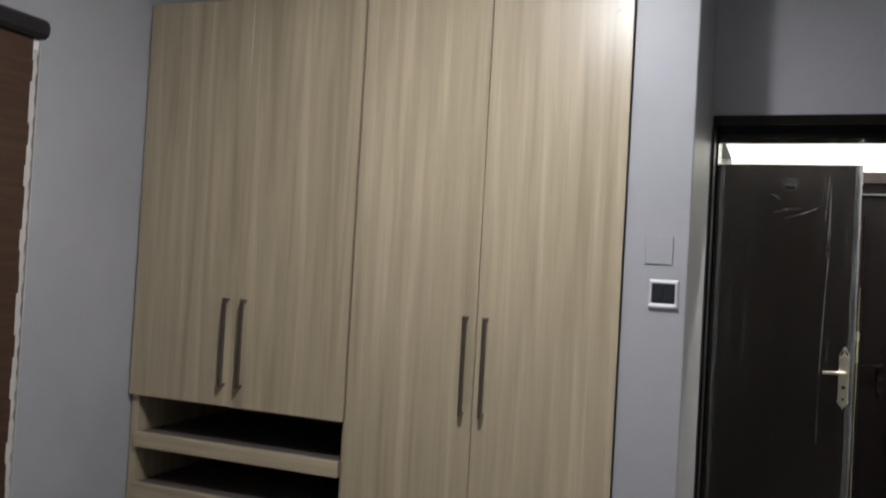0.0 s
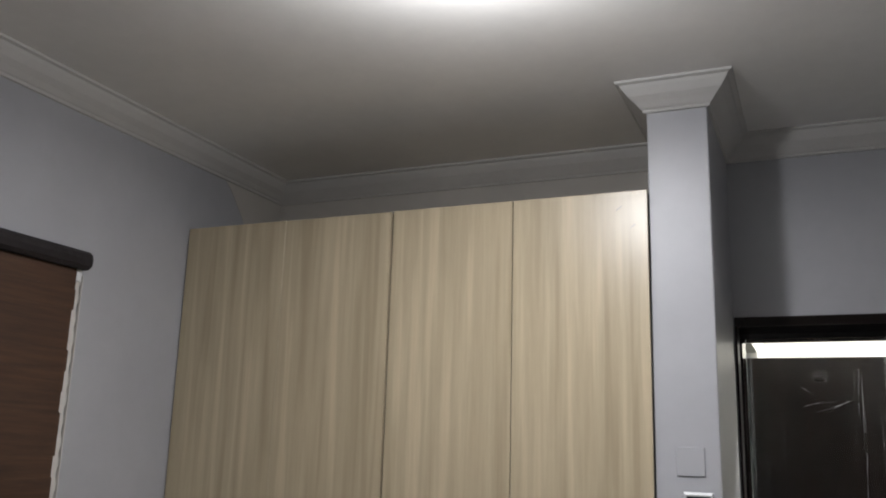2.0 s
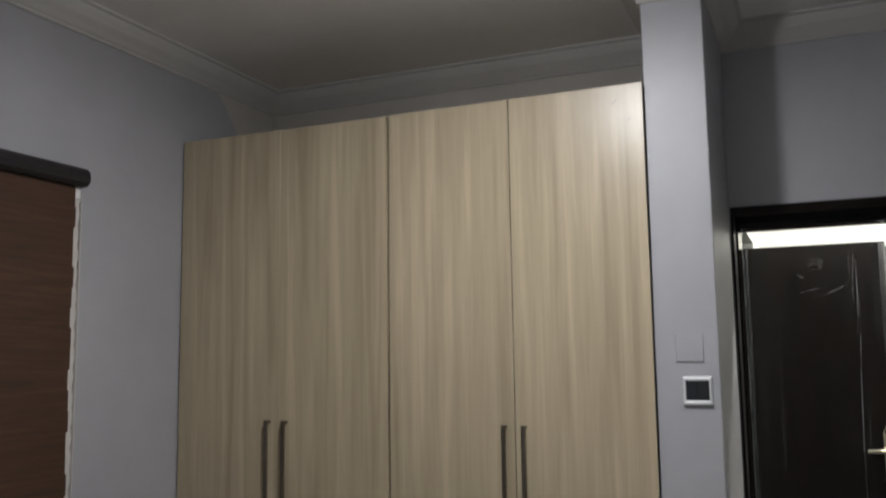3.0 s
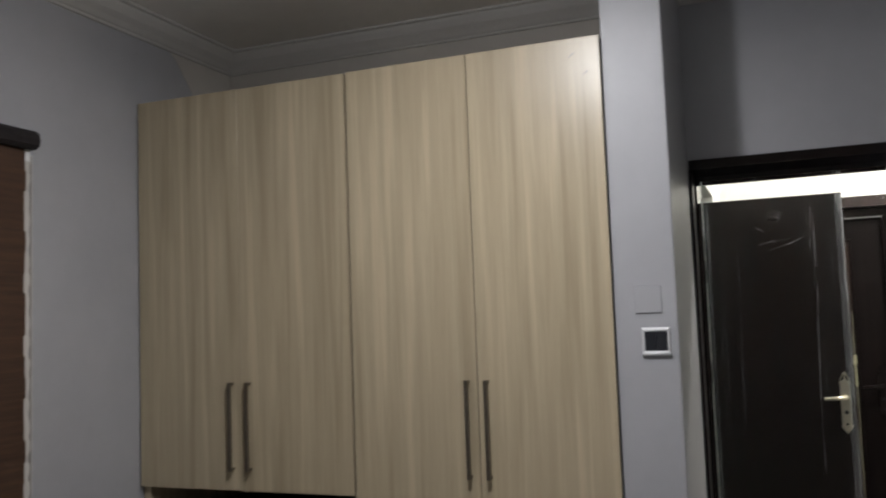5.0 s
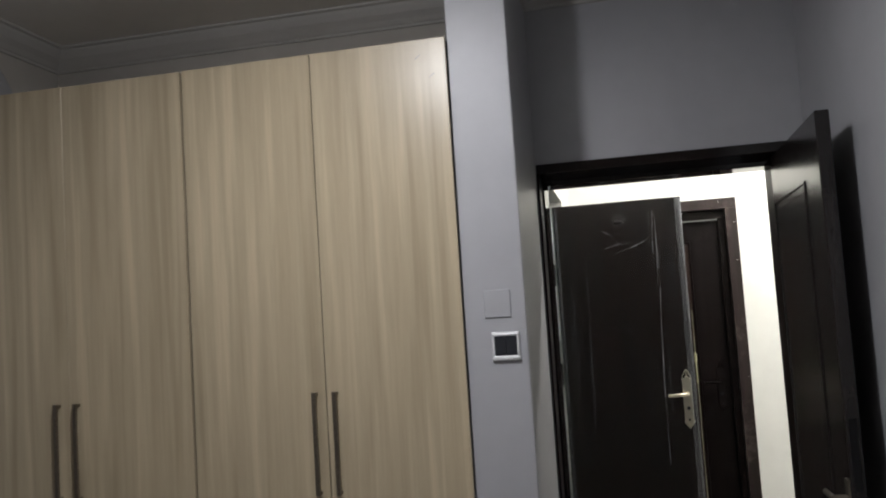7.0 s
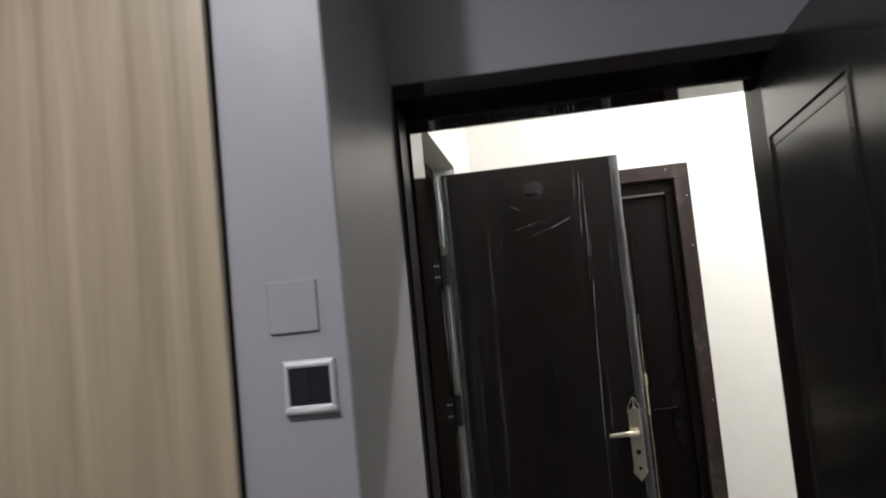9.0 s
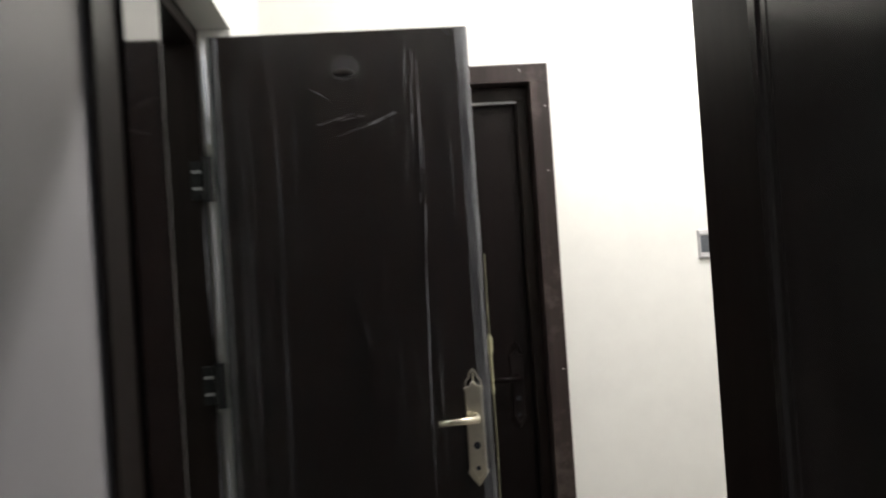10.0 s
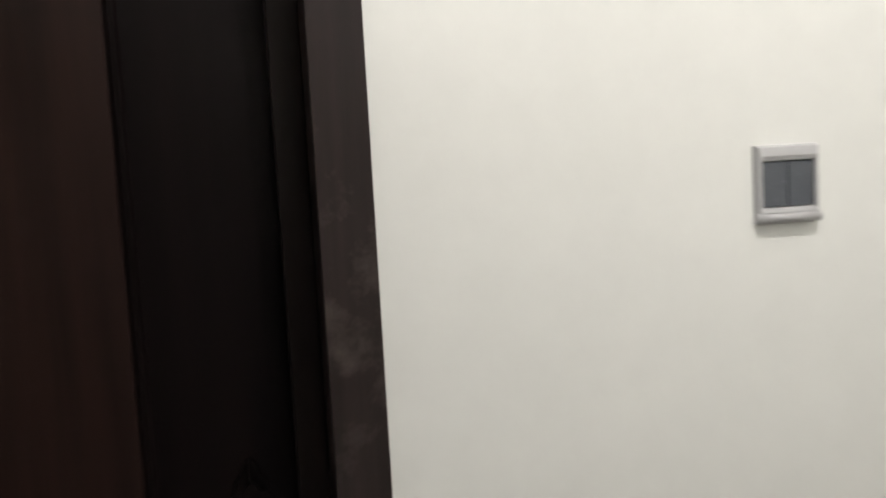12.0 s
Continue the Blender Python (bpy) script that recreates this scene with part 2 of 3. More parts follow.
def tube(bm, a, b, r1, r2=None, seg=16, caps=True):
    """A round bar from a to b."""
    a, b = Vector(a), Vector(b)
    r2 = r1 if r2 is None else r2
    m = Matrix.Translation((a + b) / 2) @ (b - a).to_track_quat("Z", "Y").to_matrix().to_4x4()
    bmesh.ops.create_cone(bm, cap_ends=caps, segments=seg, radius1=r1, radius2=r2, depth=(b - a).length, matrix=m)
    return bm


def slab(outline, axis, lo, hi, bevel=0.0):
    """A flat plate: a 2D outline (pairs of the other two axes) extruded from lo to hi along axis."""
    bm = bmesh.new()

    def at(u, v, w):
        return {"x": (w, u, v), "y": (u, w, v), "z": (u, v, w)}[axis]
    a = [bm.verts.new(at(u, v, lo)) for u, v in outline]
    b = [bm.verts.new(at(u, v, hi)) for u, v in outline]
    k = len(a)
    bm.faces.new(a)
    bm.faces.new(b[::-1])
    for i in range(k):
        bm.faces.new((a[i], b[i], b[(i + 1) % k], a[(i + 1) % k]))
    bmesh.ops.recalc_face_normals(bm, faces=bm.faces)
    if bevel:
        es = [e for e in bm.edges if abs(sum(1 for v in e.verts if v in set(a)) - 1) == 1]
        bmesh.ops.bevel(bm, geom=es, offset=bevel, segments=2, affect="EDGES", profile=0.5)
    return bm


def part(name, bm, material, parent=None, label="", smooth=False):
    """Links a bmesh as one mesh object under its thing."""
    me = bpy.data.meshes.new(name)
    bmesh.ops.recalc_face_normals(bm, faces=bm.faces)
    bm.to_mesh(me)
    bm.free()
    me.materials.append(material)
    if smooth:
        for f in me.polygons:
            f.use_smooth = True
    ob = new(name, me)
    if parent:
        ob.parent = parent
        ob.matrix_parent_inverse = parent.matrix_basis.inverted()
    if label:
        ob["label"] = label
    return ob


def thing(name, at, label, category, group="", kind=""):
    ob = new(name)
    ob.location = at
    ob.empty_display_size = 0.1
    return tagged(ob, label, category, group, kind)


def structure(name, bm, material, label, category):
    return tagged(part(name, bm, material), label, category, kind="structure")


# ---- setting ----
X_W, X_E, Y_S, Y_N = -2.54, 0.815, -1.60, 3.70      # bedroom faces
Z_C = 2.855                                         # ceilings
P_L, P_R, P_F = -0.483, -0.266, 3.015               # pier
D_L, D_R, D_H = -0.262, 0.765, 2.082                # bedroom door hole
Y_NB = 3.90                                         # back of the wardrobe niche
Y_H, Y_B = 4.04, 5.55                               # hall faces
X_H = -0.25                                         # hall west face
X_HE = 2.45

structure("floor", boxed(((-2.8, -1.85, -0.15), (2.66, 5.8, 0.0))), FLOOR, "grey ceramic tiled floor through the rooms", "floor")
structure("wall_west", boxed(((X_W - 0.22, Y_S - 0.2, 0), (X_W, Y_NB, 2.95))), WALL, "lilac-grey painted bedroom wall beside the blind", "wall")
structure("wall_south", boxed(((X_W, Y_S - 0.2, 0), (X_E, Y_S, 2.95))), WALL, "lilac-grey painted bedroom end wall", "wall")
structure("wall_east", boxed(((X_E, Y_S - 0.2, 0), (X_E + 0.2, Y_N, 2.95))), WALL, "lilac-grey painted wall behind the open bedroom door", "wall")
structure("wall_pier", boxed(((P_L, P_F, 0), (P_R, Y_N + 0.199, 2.95)), bevel=0.004), WALL, "lilac-grey painted pier between wardrobe and doorway", "wall")
structure("wall_north", boxed(((X_W - 0.22, Y_NB, 0), (D_L, Y_H - 0.004, 2.95)), ((P_R, Y_N, 0), (D_L, Y_NB, 2.95)), ((D_L, Y_N, D_H), (D_R, Y_H - 0.004, 2.95)),
                              ((D_R, Y_N, 0), (X_HE + 0.2, Y_H - 0.004, 2.95))), WALL, "lilac-grey painted wall around the bedroom doorway", "wall")
structure("wall_hall_south", boxed(((D_R, Y_H - 0.004, 0), (X_HE, Y_H, 2.95)), ((X_H, Y_H - 0.004, D_H), (D_R, Y_H, 2.95))),
          WHITE_WALL, "warm white painted hall side of the doorway wall", "wall")
B_N, B_F, B_H = 4.065, 4.885, 2.066                  # bathroom door hole
structure("wall_hall_west", boxed(((-0.42, Y_H, 0), (X_H, B_N, 2.95)), ((-0.42, B_N, B_H), (X_H, B_F, 2.95)), ((-0.42, B_F, 0), (X_H, Y_B, 2.95))),
          WHITE_WALL, "warm white painted hall wall with bathroom doorway", "wall")
F_L, F_R = -0.20, 0.750                             # back door hole
structure("wall_hall_north", boxed(((-0.42, Y_B, 0), (F_L + 0.01, Y_B + 0.2, 2.95)), ((F_L + 0.01, Y_B, 2.072), (F_R - 0.01, Y_B + 0.2, 2.95)),
                                   ((F_R - 0.01, Y_B, 0), (X_HE + 0.2, Y_B + 0.2, 2.95))), WHITE_WALL, "warm white painted hall wall with a light switch", "wall")
structure("wall_hall_east", boxed(((X_HE, Y_H, 0), (X_HE + 0.2, Y_B, 2.95))), WHITE_WALL, "warm white painted hall end wall", "wall")
structure("ceiling", boxed(((X_W - 0.22, Y_S - 0.2, Z_C), (X_E + 0.2, Y_NB, 3.0))), CEILING, "white painted plaster bedroom ceiling", "ceiling")
structure("ceiling_hall", boxed(((X_W - 0.22, Y_NB, Z_C), (X_HE + 0.2, 5.76, 3.0))), CEILING, "white painted plaster hall ceiling", "ceiling")


def sweep(loop, profile, closed=True):
    """A moulding carried round the inside of a loop of wall corners (counter-clockwise), mitred."""
    bm = bmesh.new()
    n = len(loop)
    rings = []
    for i in range(n):
        p, c, q = Vector(loop[i - 1]), Vector(loop[i]), Vector(loop[(i + 1) % n])
        d1, d2 = (c - p).normalized(), (q - c).normalized()
        n1, n2 = Vector((-d1.y, d1.x)), Vector((-d2.y, d2.x))
        m = (n1 + n2) / (1 + n1.dot(n2))
        rings.append([bm.verts.new((c.x + m.x * d, c.y + m.y * d, z)) for d, z in profile])
    k = len(profile)
    for i in range(n if closed else n - 1):
        a, b = rings[i], rings[(i + 1) % n]
        for j in range(k):
            bm.faces.new((a[j], b[j], b[(j + 1) % k], a[(j + 1) % k]))
    return bm


CORNICE = [(-0.002, 2.752), (0.010, 2.754), (0.014, 2.764), (0.020, 2.768), (0.036, 2.786), (0.058, 2.806),
           (0.078, 2.832), (0.084, 2.842), (0.098, 2.847), (0.101, 2.858), (-0.002, 2.858)]
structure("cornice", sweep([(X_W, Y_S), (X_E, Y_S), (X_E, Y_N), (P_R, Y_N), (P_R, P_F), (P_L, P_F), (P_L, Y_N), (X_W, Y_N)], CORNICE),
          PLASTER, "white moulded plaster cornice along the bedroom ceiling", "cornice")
# Behind and above the wardrobe the plaster was never painted; the west wall's lilac stops at a ragged slanting edge.
structure("wall_niche", boxed(((X_W, Y_N, 0), (P_L, Y_NB, 2.95))), BARE_PLASTER, "unpainted grey plaster wall behind the wardrobe", "wall")
edge = [(3.222, 2.752)]
for k in range(12):
    f = (k + 1) / 12
    edge.append((3.222 + 0.19 * f + 0.010 * noise.noise(Vector((k * 1.3, 0.4, 2.2))), 2.752 - 0.20 * f ** 1.15))
edge += [(3.43, 2.30), (Y_N - 0.001, 2.30), (Y_N - 0.001, 2.752)]
part("unpainted_plaster", slab(edge, "x", X_W - 0.002, X_W + 0.002), BARE_PLASTER, bpy.data.objects["wall_west"], "bare grey plaster patch above the wardrobe")


# ---- lamps ----
def ceiling_lamp(at, label, glowing):
    x, y, z = at
    t = thing("ceiling_lamp", (x, y, Z_C), label, "lamp", "ceiling lamps")
    bm = bmesh.new()
    tube(bm, (x, y, Z_C), (x, y, Z_C - 0.016), 0.062, 0.060, 32)
    part("base", bm, PLASTIC_WHITE, t)
    bm = bmesh.new()
    bmesh.ops.create_uvsphere(bm, u_segments=28, v_segments=12, radius=0.055, matrix=Matrix.Translation((x, y, Z_C - 0.016)) @ Matrix.Diagonal((1, 1, 0.7, 1)))
    part("diffuser", bm, glowing, t, "lit white dome", True)
    return t


ceiling_lamp(LAMP_BED, "lit white dome lamp on the bedroom ceiling", glow("bulb_cool", (0.93, 0.96, 1.0), 6))
ceiling_lamp(LAMP_HALL, "lit white dome lamp on the hall ceiling", glow("bulb_warm", (1.0, 0.95, 0.86), 6))

# ---- wardrobe ----
W_F, W_T = 2.985, 2.452                              # front of the doors, top
W_X = (-2.532, -2.016, -1.503, -0.991, -0.482)       # door joints
wardrobe = thing("wardrobe", (-1.51, 3.35, 0), "tall pale oak laminate wardrobe with closed doors and open shoe shelves", "wardrobe")
K = 0.018
part("side_panel", boxed(((W_X[0], W_F + 0.022, 0), (W_X[0] + 0.035, Y_N - 0.02, W_T - 0.003)), bevel=0.001), OAK, wardrobe)
# This panel is coloured near-black to paint the shadow gap at the pier.
part("side_panel", boxed(((W_X[4] - K - 0.004, W_F + 0.022, 0), (W_X[4] - 0.004, Y_N - 0.02, W_T - 0.003)), bevel=0.001), GAP_SHADE, wardrobe, "side panel coloured near-black for the shade beside the pier")
part("divider", boxed(((W_X[2] - 0.022, W_F + 0.030, 0), (W_X[2] + 0.016, Y_N - 0.02, W_T - 0.004)), bevel=0.001), OAK, wardrobe)
# Strips added behind the door joints so the gaps read as shaded.
part("door_gap_shade", boxed(((W_X[2] - 0.010, W_F + 0.019, 0.80), (W_X[2] + 0.010, W_F + 0.029, W_T - 0.006))), GAP_SHADE, wardrobe, "dark strip standing for the shade in the gap between doors")
part("door_gap_shade", boxed(((W_X[3] - 0.010, W_F + 0.019, 0.08), (W_X[3] + 0.010, W_F + 0.023, W_T - 0.006))), GAP_SHADE, wardrobe)
part("top_panel", boxed(((W_X[0] + 0.036, W_F + 0.024, W_T - 0.025), (W_X[4] - K - 0.005, Y_N - 0.02, W_T - 0.005))), OAK_X, wardrobe)
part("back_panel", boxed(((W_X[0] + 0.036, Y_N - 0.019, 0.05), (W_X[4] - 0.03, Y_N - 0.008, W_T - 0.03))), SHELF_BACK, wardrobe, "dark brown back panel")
part("bottom_panel", boxed(((W_X[0] + 0.036, W_F + 0.024, 0.06), (W_X[4] - K - 0.005, Y_N - 0.02, 0.08))), OAK_X, wardrobe)
part("plinth", boxed(((W_X[0] + 0.036, W_F + 0.06, 0.0), (W_X[4] - K - 0.005, W_F + 0.078, 0.06))), OAK_X, wardrobe)
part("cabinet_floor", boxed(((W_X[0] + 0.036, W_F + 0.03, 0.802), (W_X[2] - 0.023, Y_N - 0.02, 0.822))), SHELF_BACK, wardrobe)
# Dark strip added in place of shade between wardrobe and west wall.
part("wall_gap_shade", boxed(((X_W, W_F + 0.03, 0), (W_X[0] - 0.0005, W_F + 0.05, W_T - 0.01))), GAP_SHADE, wardrobe, "dark strip standing for the shaded gap against the wall")
for z0, z1 in ((0.572, 0.633), (0.358, 0.420), (0.140, 0.204)):
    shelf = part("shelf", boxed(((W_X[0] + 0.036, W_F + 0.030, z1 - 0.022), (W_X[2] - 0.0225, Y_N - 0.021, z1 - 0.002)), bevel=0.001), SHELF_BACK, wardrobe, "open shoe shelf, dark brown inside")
    part("front_edge", boxed(((W_X[0] + 0.0365, W_F + 0.004, z0), (W_X[2] - 0.0225, W_F + 0.030, z1)), bevel=0.0015), OAK_X, shelf, "thick pale oak front edge")
G = 0.0022
for i in range(4):
    bottom = (0.790, 0.788, 0.065, 0.065)[i]
    gap_r = (0.0008, 0.0090, 0.0022, 0.0012)[i]
    d = part("door", boxed(((W_X[i] + (G * 0.5, 0.0002, G * 0.5, G * 0.5)[i], W_F, bottom), (W_X[i + 1] - gap_r, W_F + 0.018, W_T - (0.0, 0.0015, 0.0, 0.0)[i])), bevel=0.0012), OAK, wardrobe)
    hx = (-2.060, -1.978, -1.030, -0.954)[i]
    bm = bmesh.new()
    box(bm, (hx - 0.0075, W_F - 0.032, 0.870), (hx + 0.0075, W_F - 0.020, 1.229), 0.002, 2)
    for z0, z1 in ((0.872, 0.884), (1.215, 1.227)):
        box(bm, (hx - 0.0065, W_F - 0.022, z0), (hx + 0.0065, W_F + 0.001, z1), 0.001)
    part("handle", bm, BRONZE, d, "slim dark bronze bar handle")


for sx, sz, tilt in ((-0.585, 2.385, 0.7), (-0.535, 2.315, 0.2)):
    bm = slab([(sx - 0.014, sz - 0.006), (sx - 0.004, sz - 0.002 * tilt), (sx + 0.008, sz + 0.008), (sx + 0.013, sz + 0.020 * tilt), (sx + 0.006, sz + 0.012), (sx - 0.006, sz + 0.003)], "y", W_F - 0.0004, W_F + 0.0002)
    part("scuff_mark", bm, PLASTIC_SCUFF, d, "small grey scuff")

# ---- switches ----
def switch(at, wide, tall, margins, rocker, label, shade):
    """A flush switch that faces -y: bowed frame with rolled top and bottom, two rockers in a recess; margins are side, top and bottom, as shares of its width."""
    x, y, z = at
    t = thing("light_switch", at, label, "switch", "light switches")
    h, v = wide / 2, tall / 2
    side, top, bottom = (m * wide for m in margins)
    x0, x1, z0, z1 = x - h + side, x + h - side, z - v + bottom, z + v - top

    def ring(dx, dzb, dzt, dy):
        return [(x + sx * (h - dx), y - dy, z + (v - dzt if sz > 0 else dzb - v)) for sx, sz in ((-1, -1), (1, -1), (1, 1), (-1, 1))]
    rows = [ring(0, 0, 0, 0), ring(0.0005, 0.0005, 0.0005, 0.006), ring(0.003, 0.003, 0.003, 0.0100), ring(side * 0.45, bottom * 0.4, top * 0.4, 0.0112),
            ring(side * 0.75, bottom * 0.7, top * 0.7, 0.0125), ring(side, bottom, top, 0.0105), ring(side, bottom, top, 0.005)]
    bm = bmesh.new()
    loops = [[bm.verts.new(c) for c in row] for row in rows]
    for p, q in zip(loops, loops[1:]):
        for i in range(4):
            j = (i + 1) % 4
            bm.faces.new((p[i], p[j], q[j], q[i]))
    bm.faces.new(loops[0][::-1])
    part("frame", bm, shade, t)
    mid = (x0 + x1) / 2
    for a, b in ((x0 + 0.0008, mid - 0.0003), (mid + 0.0003, x1 - 0.0008)):
        part("rocker", boxed(((a, y - 0.0085, z0 + 0.001), (b, y - 0.002, z1 - 0.001)), bevel=0.001), rocker, t, "dark switch rocker")
    bm = bmesh.new()
    tube(bm, (x - h * 0.97, y - 0.0085, z - v + 0.007), (x + h * 0.97, y - 0.0085, z - v + 0.007), 0.0068, seg=14)
    part("lower_lip", bm, shade, t, "rolled lower lip", True)
    return t


switch((-0.342, P_F, 1.352), 0.098, 0.098, (0.105, 0.14, 0.17), PLASTIC_BLACK, "white framed double switch with black rockers on the pier", PLASTIC_PALE)
switch((1.301, Y_B, 1.405), 0.094, 0.103, (0.085, 0.22, 0.22), PLASTIC_GREY, "silver-grey framed switch with dark rockers on the hall wall", PLASTIC_SILVER)
blank = thing("blank_plate", (-0.363, P_F, 1.50), "painted-over square blank cover plate on the pier", "cover plate")
part("plate", boxed(((-0.410, P_F - 0.006, 1.451), (-0.317, P_F, 1.547)), bevel=0.002), WALL, blank)
for sx in (-0.392, -0.336):
    bm = bmesh.new()
    tube(bm, (sx, P_F - 0.0070, 1.512), (sx, P_F - 0.005, 1.512), 0.0022, seg=8)
    part("screw", bm, WALL, blank, "painted-over screw head")

# ---- window blind ----
BX, BY1, BY0, BZ = -2.462, 2.338, 0.75, 2.166
blind = thing("roller_blind", (BX, 1.55, BZ), "brown fabric zebra blind drawn down below a dark cassette", "blind")
prof = [(BX - 0.075, BZ - 0.035), (BX + 0.01, BZ - 0.035), (BX + 0.026, BZ - 0.022), (BX + 0.030, BZ), (BX + 0.024, BZ + 0.022), (BX + 0.008, BZ + 0.034), (BX - 0.075, BZ + 0.036)]
part("cassette", slab(prof, "y", BY0, BY1 + 0.012, 0.002), CASSETTE, blind, "dark brown blind cassette")
part("end_bracket", boxed(((BX - 0.030, BY1 - 0.018, BZ - 0.078), (BX - 0.016, BY1 + 0.008, BZ - 0.034)), bevel=0.002), PLASTIC_WHITE, blind, "clear white end bracket")
z = BZ - 0.04
k = 0
while z > 0.30:
    bm = bmesh.new()
    y1 = BY1 - 0.024 + 0.005 * math.sin(k * 1.9)
    for s in range(2):
        box(bm, (BX - 0.012 - 0.0035 * s, BY0 + 0.01, z - 0.0742), (BX - 0.0095 - 0.0035 * s, y1, z + 0.0006 + 0.004 * s), 0)
    part("slat", bm, BLIND, blind)
    z -= 0.075
    k += 1
bm = bmesh.new()
prev = None
for i in range(190):
    zz = BZ - 0.05 - i * 0.0095
    yy = BY1 + 0.008 + 0.0045 * math.sin(i * 0.8) + 0.002 * math.sin(i * 0.31)
    row = [bm.verts.new((BX - 0.022, BY0 + 0.02, zz)), bm.verts.new((BX - 0.022, yy, zz)), bm.verts.new((BX - 0.028, yy, zz)), bm.verts.new((BX - 0.028, BY0 + 0.02, zz))]
    if prev:
        for a in range(4):
            bm.faces.new((prev[a], prev[(a + 1) % 4], row[(a + 1) % 4], row[a]))
    prev = row
part("sheer_layer", bm, SHEER, blind, "white sheer back layer with a wavy edge")
bm = bmesh.new()
tube(bm, (BX - 0.03, BY1 + 0.026, BZ - 0.05), (BX - 0.032, BY1 + 0.026, 0.35), 0.0028, seg=8)
tube(bm, (BX - 0.045, BY1 + 0.033, BZ - 0.05), (BX - 0.047, BY1 + 0.031, 0.35), 0.0028, seg=8)
part("cord", bm, SHEER, blind, "white pull cord loop")
part("bottom_rail", boxed(((BX - 0.022, BY0 + 0.01, z - 0.02), (BX + 0.0, BY1 - 0.02, z + 0.004)), bevel=0.004), CASSETTE, blind)


# ---- doors ----
def lever_handle(parent, face_y, x, z, side, tip, material=NICKEL, height=0.25, lever=True):
    """An ornate back plate with a crown top, a straight lever and a key cylinder, on a leaf that faces -y (side -1) or +y (1)."""
    w = 0.0235
    bot = z - height * 0.74
    crown = [(x - w, bot + 0.05), (x - w, z + 0.066), (x - w - 0.003, z + 0.076), (x - w + 0.004, z + 0.082), (x - 0.012, z + 0.081), (x - 0.006, z + 0.091), (x, z + 0.095),
             (x + 0.006, z + 0.091), (x + 0.012, z + 0.081), (x + w - 0.004, z + 0.082), (x + w + 0.003, z + 0.076), (x + w, z + 0.066), (x + w, bot + 0.05),
             (x + w + 0.004, bot + 0.038), (x + w - 0.006, bot + 0.022), (x + 0.008, bot + 0.012), (x, bot), (x - 0.008, bot + 0.012), (x - w + 0.006, bot + 0.022), (x - w - 0.004, bot + 0.038)]
    y0, y1 = face_y, face_y + side * 0.009
    p = part("handle_plate", slab(crown, "y", min(y0, y1), max(y0, y1), 0.002), material, parent, "ornate satin metal handle plate")
    if lever:
        bm = bmesh.new()
        tube(bm, (x, y1, z), (x, y1 + side * 0.045, z), 0.011, 0.010)
        tube(bm, (x + 0.006 * (1 if tip > x else -1) * -1, y1 + side * 0.043, z), (tip, y1 + side * 0.043, z - 0.004), 0.0105, 0.0085)
        part("lever", bm, material, p, "straight metal lever", True)
    bm = bmesh.new()
    tube(bm, (x, y1 - side * 0.002, z - 0.075), (x, y1 + side * 0.006, z - 0.075), 0.0095)
    tube(bm, (x, y1 - side * 0.002, z - 0.135), (x, y1 + side * 0.004, z - 0.135), 0.006)
    part("key_cylinder", bm, PLASTIC_BLACK, p, "dark key cylinder")
    bm = bmesh.new()
    rim = [(x - w + 0.002, z + 0.080), (x - w + 0.004, z + 0.096), (x - 0.012, z + 0.104), (x - 0.008, z + 0.118), (x, z + 0.127), (x + 0.008, z + 0.118), (x + 0.012, z + 0.104), (x + w - 0.004, z + 0.096), (x + w - 0.002, z + 0.080)]
    for a, b in [*zip(rim, rim[1:]), ((x, z + 0.094), (x, z + 0.124)), ((x - w + 0.004, bot + 0.05), (x, bot + 0.018)), ((x, bot + 0.018), (x + w - 0.004, bot + 0.05))]:
        tube(bm, (a[0], y1, a[1]), (b[0], y1, b[1]), 0.0022, seg=6)
    part("ornament", bm, material, p, "open crown of thin scrolled metal")
    return p


def panel_relief(bm, u0, u1, v0, v1, place, cut=0.0, width=0.012, height=0.006):
    """A raised line moulding round a panel, with an optional cut corner; place maps (u, v, w) to the world."""
    ring = [(u0 + cut, v0), (u1 - cut, v0), (u1, v0 + cut), (u1, v1 - cut), (u1 - cut, v1), (u0 + cut, v1), (u0, v1 - cut), (u0, v0 + cut)] if cut else [(u0, v0), (u1, v0), (u1, v1), (u0, v1)]
    cu, cv = (u0 + u1) / 2, (v0 + v1) / 2
    rows = []
    for u, v in ring:
        row = []
        for inset, h in ((0, 0), (width * 0.25, height), (width * 0.6, height), (width, -0.0005)):
            du, dv = (inset if u < cu else -inset), (inset if v < cv else -inset)
            row.append(bm.verts.new(place(u + du, v + dv, h)))
        rows.append(row)
    for i in range(len(rows)):
        a, b = rows[i], rows[(i + 1) % len(rows)]
        for j in range(3):
            bm.faces.new((a[j], a[j + 1], b[j + 1], b[j]))


# Bedroom doorway: frame in the wall, leaf swung back against the east wall.
door_1 = thing("door_1", (0.24, 3.80, 0), "dark glossy brown door frame with its leaf wide open", "door", kind="structure")
LEAF_X, LEAF_Y0, LEAF_Y1 = 0.692, 2.905, 3.800
L_L, L_R, L_T = -0.243, 0.702, 2.003                 # clear opening
part("jamb", boxed(((D_L + 0.001, 3.688, 0), (L_L - 0.009, 3.8055, 2.040)), bevel=0.002), FRAME, door_1)
part("jamb_lining", boxed(((D_L + 0.001, 3.806, 0), (L_L, 3.942, L_T)), ((D_L + 0.001, 3.942, 0), (L_L - 0.004, 4.052, 2.030)), bevel=0.002), FRAME_GLOSS, door_1, "glossy dark brown jamb lining")
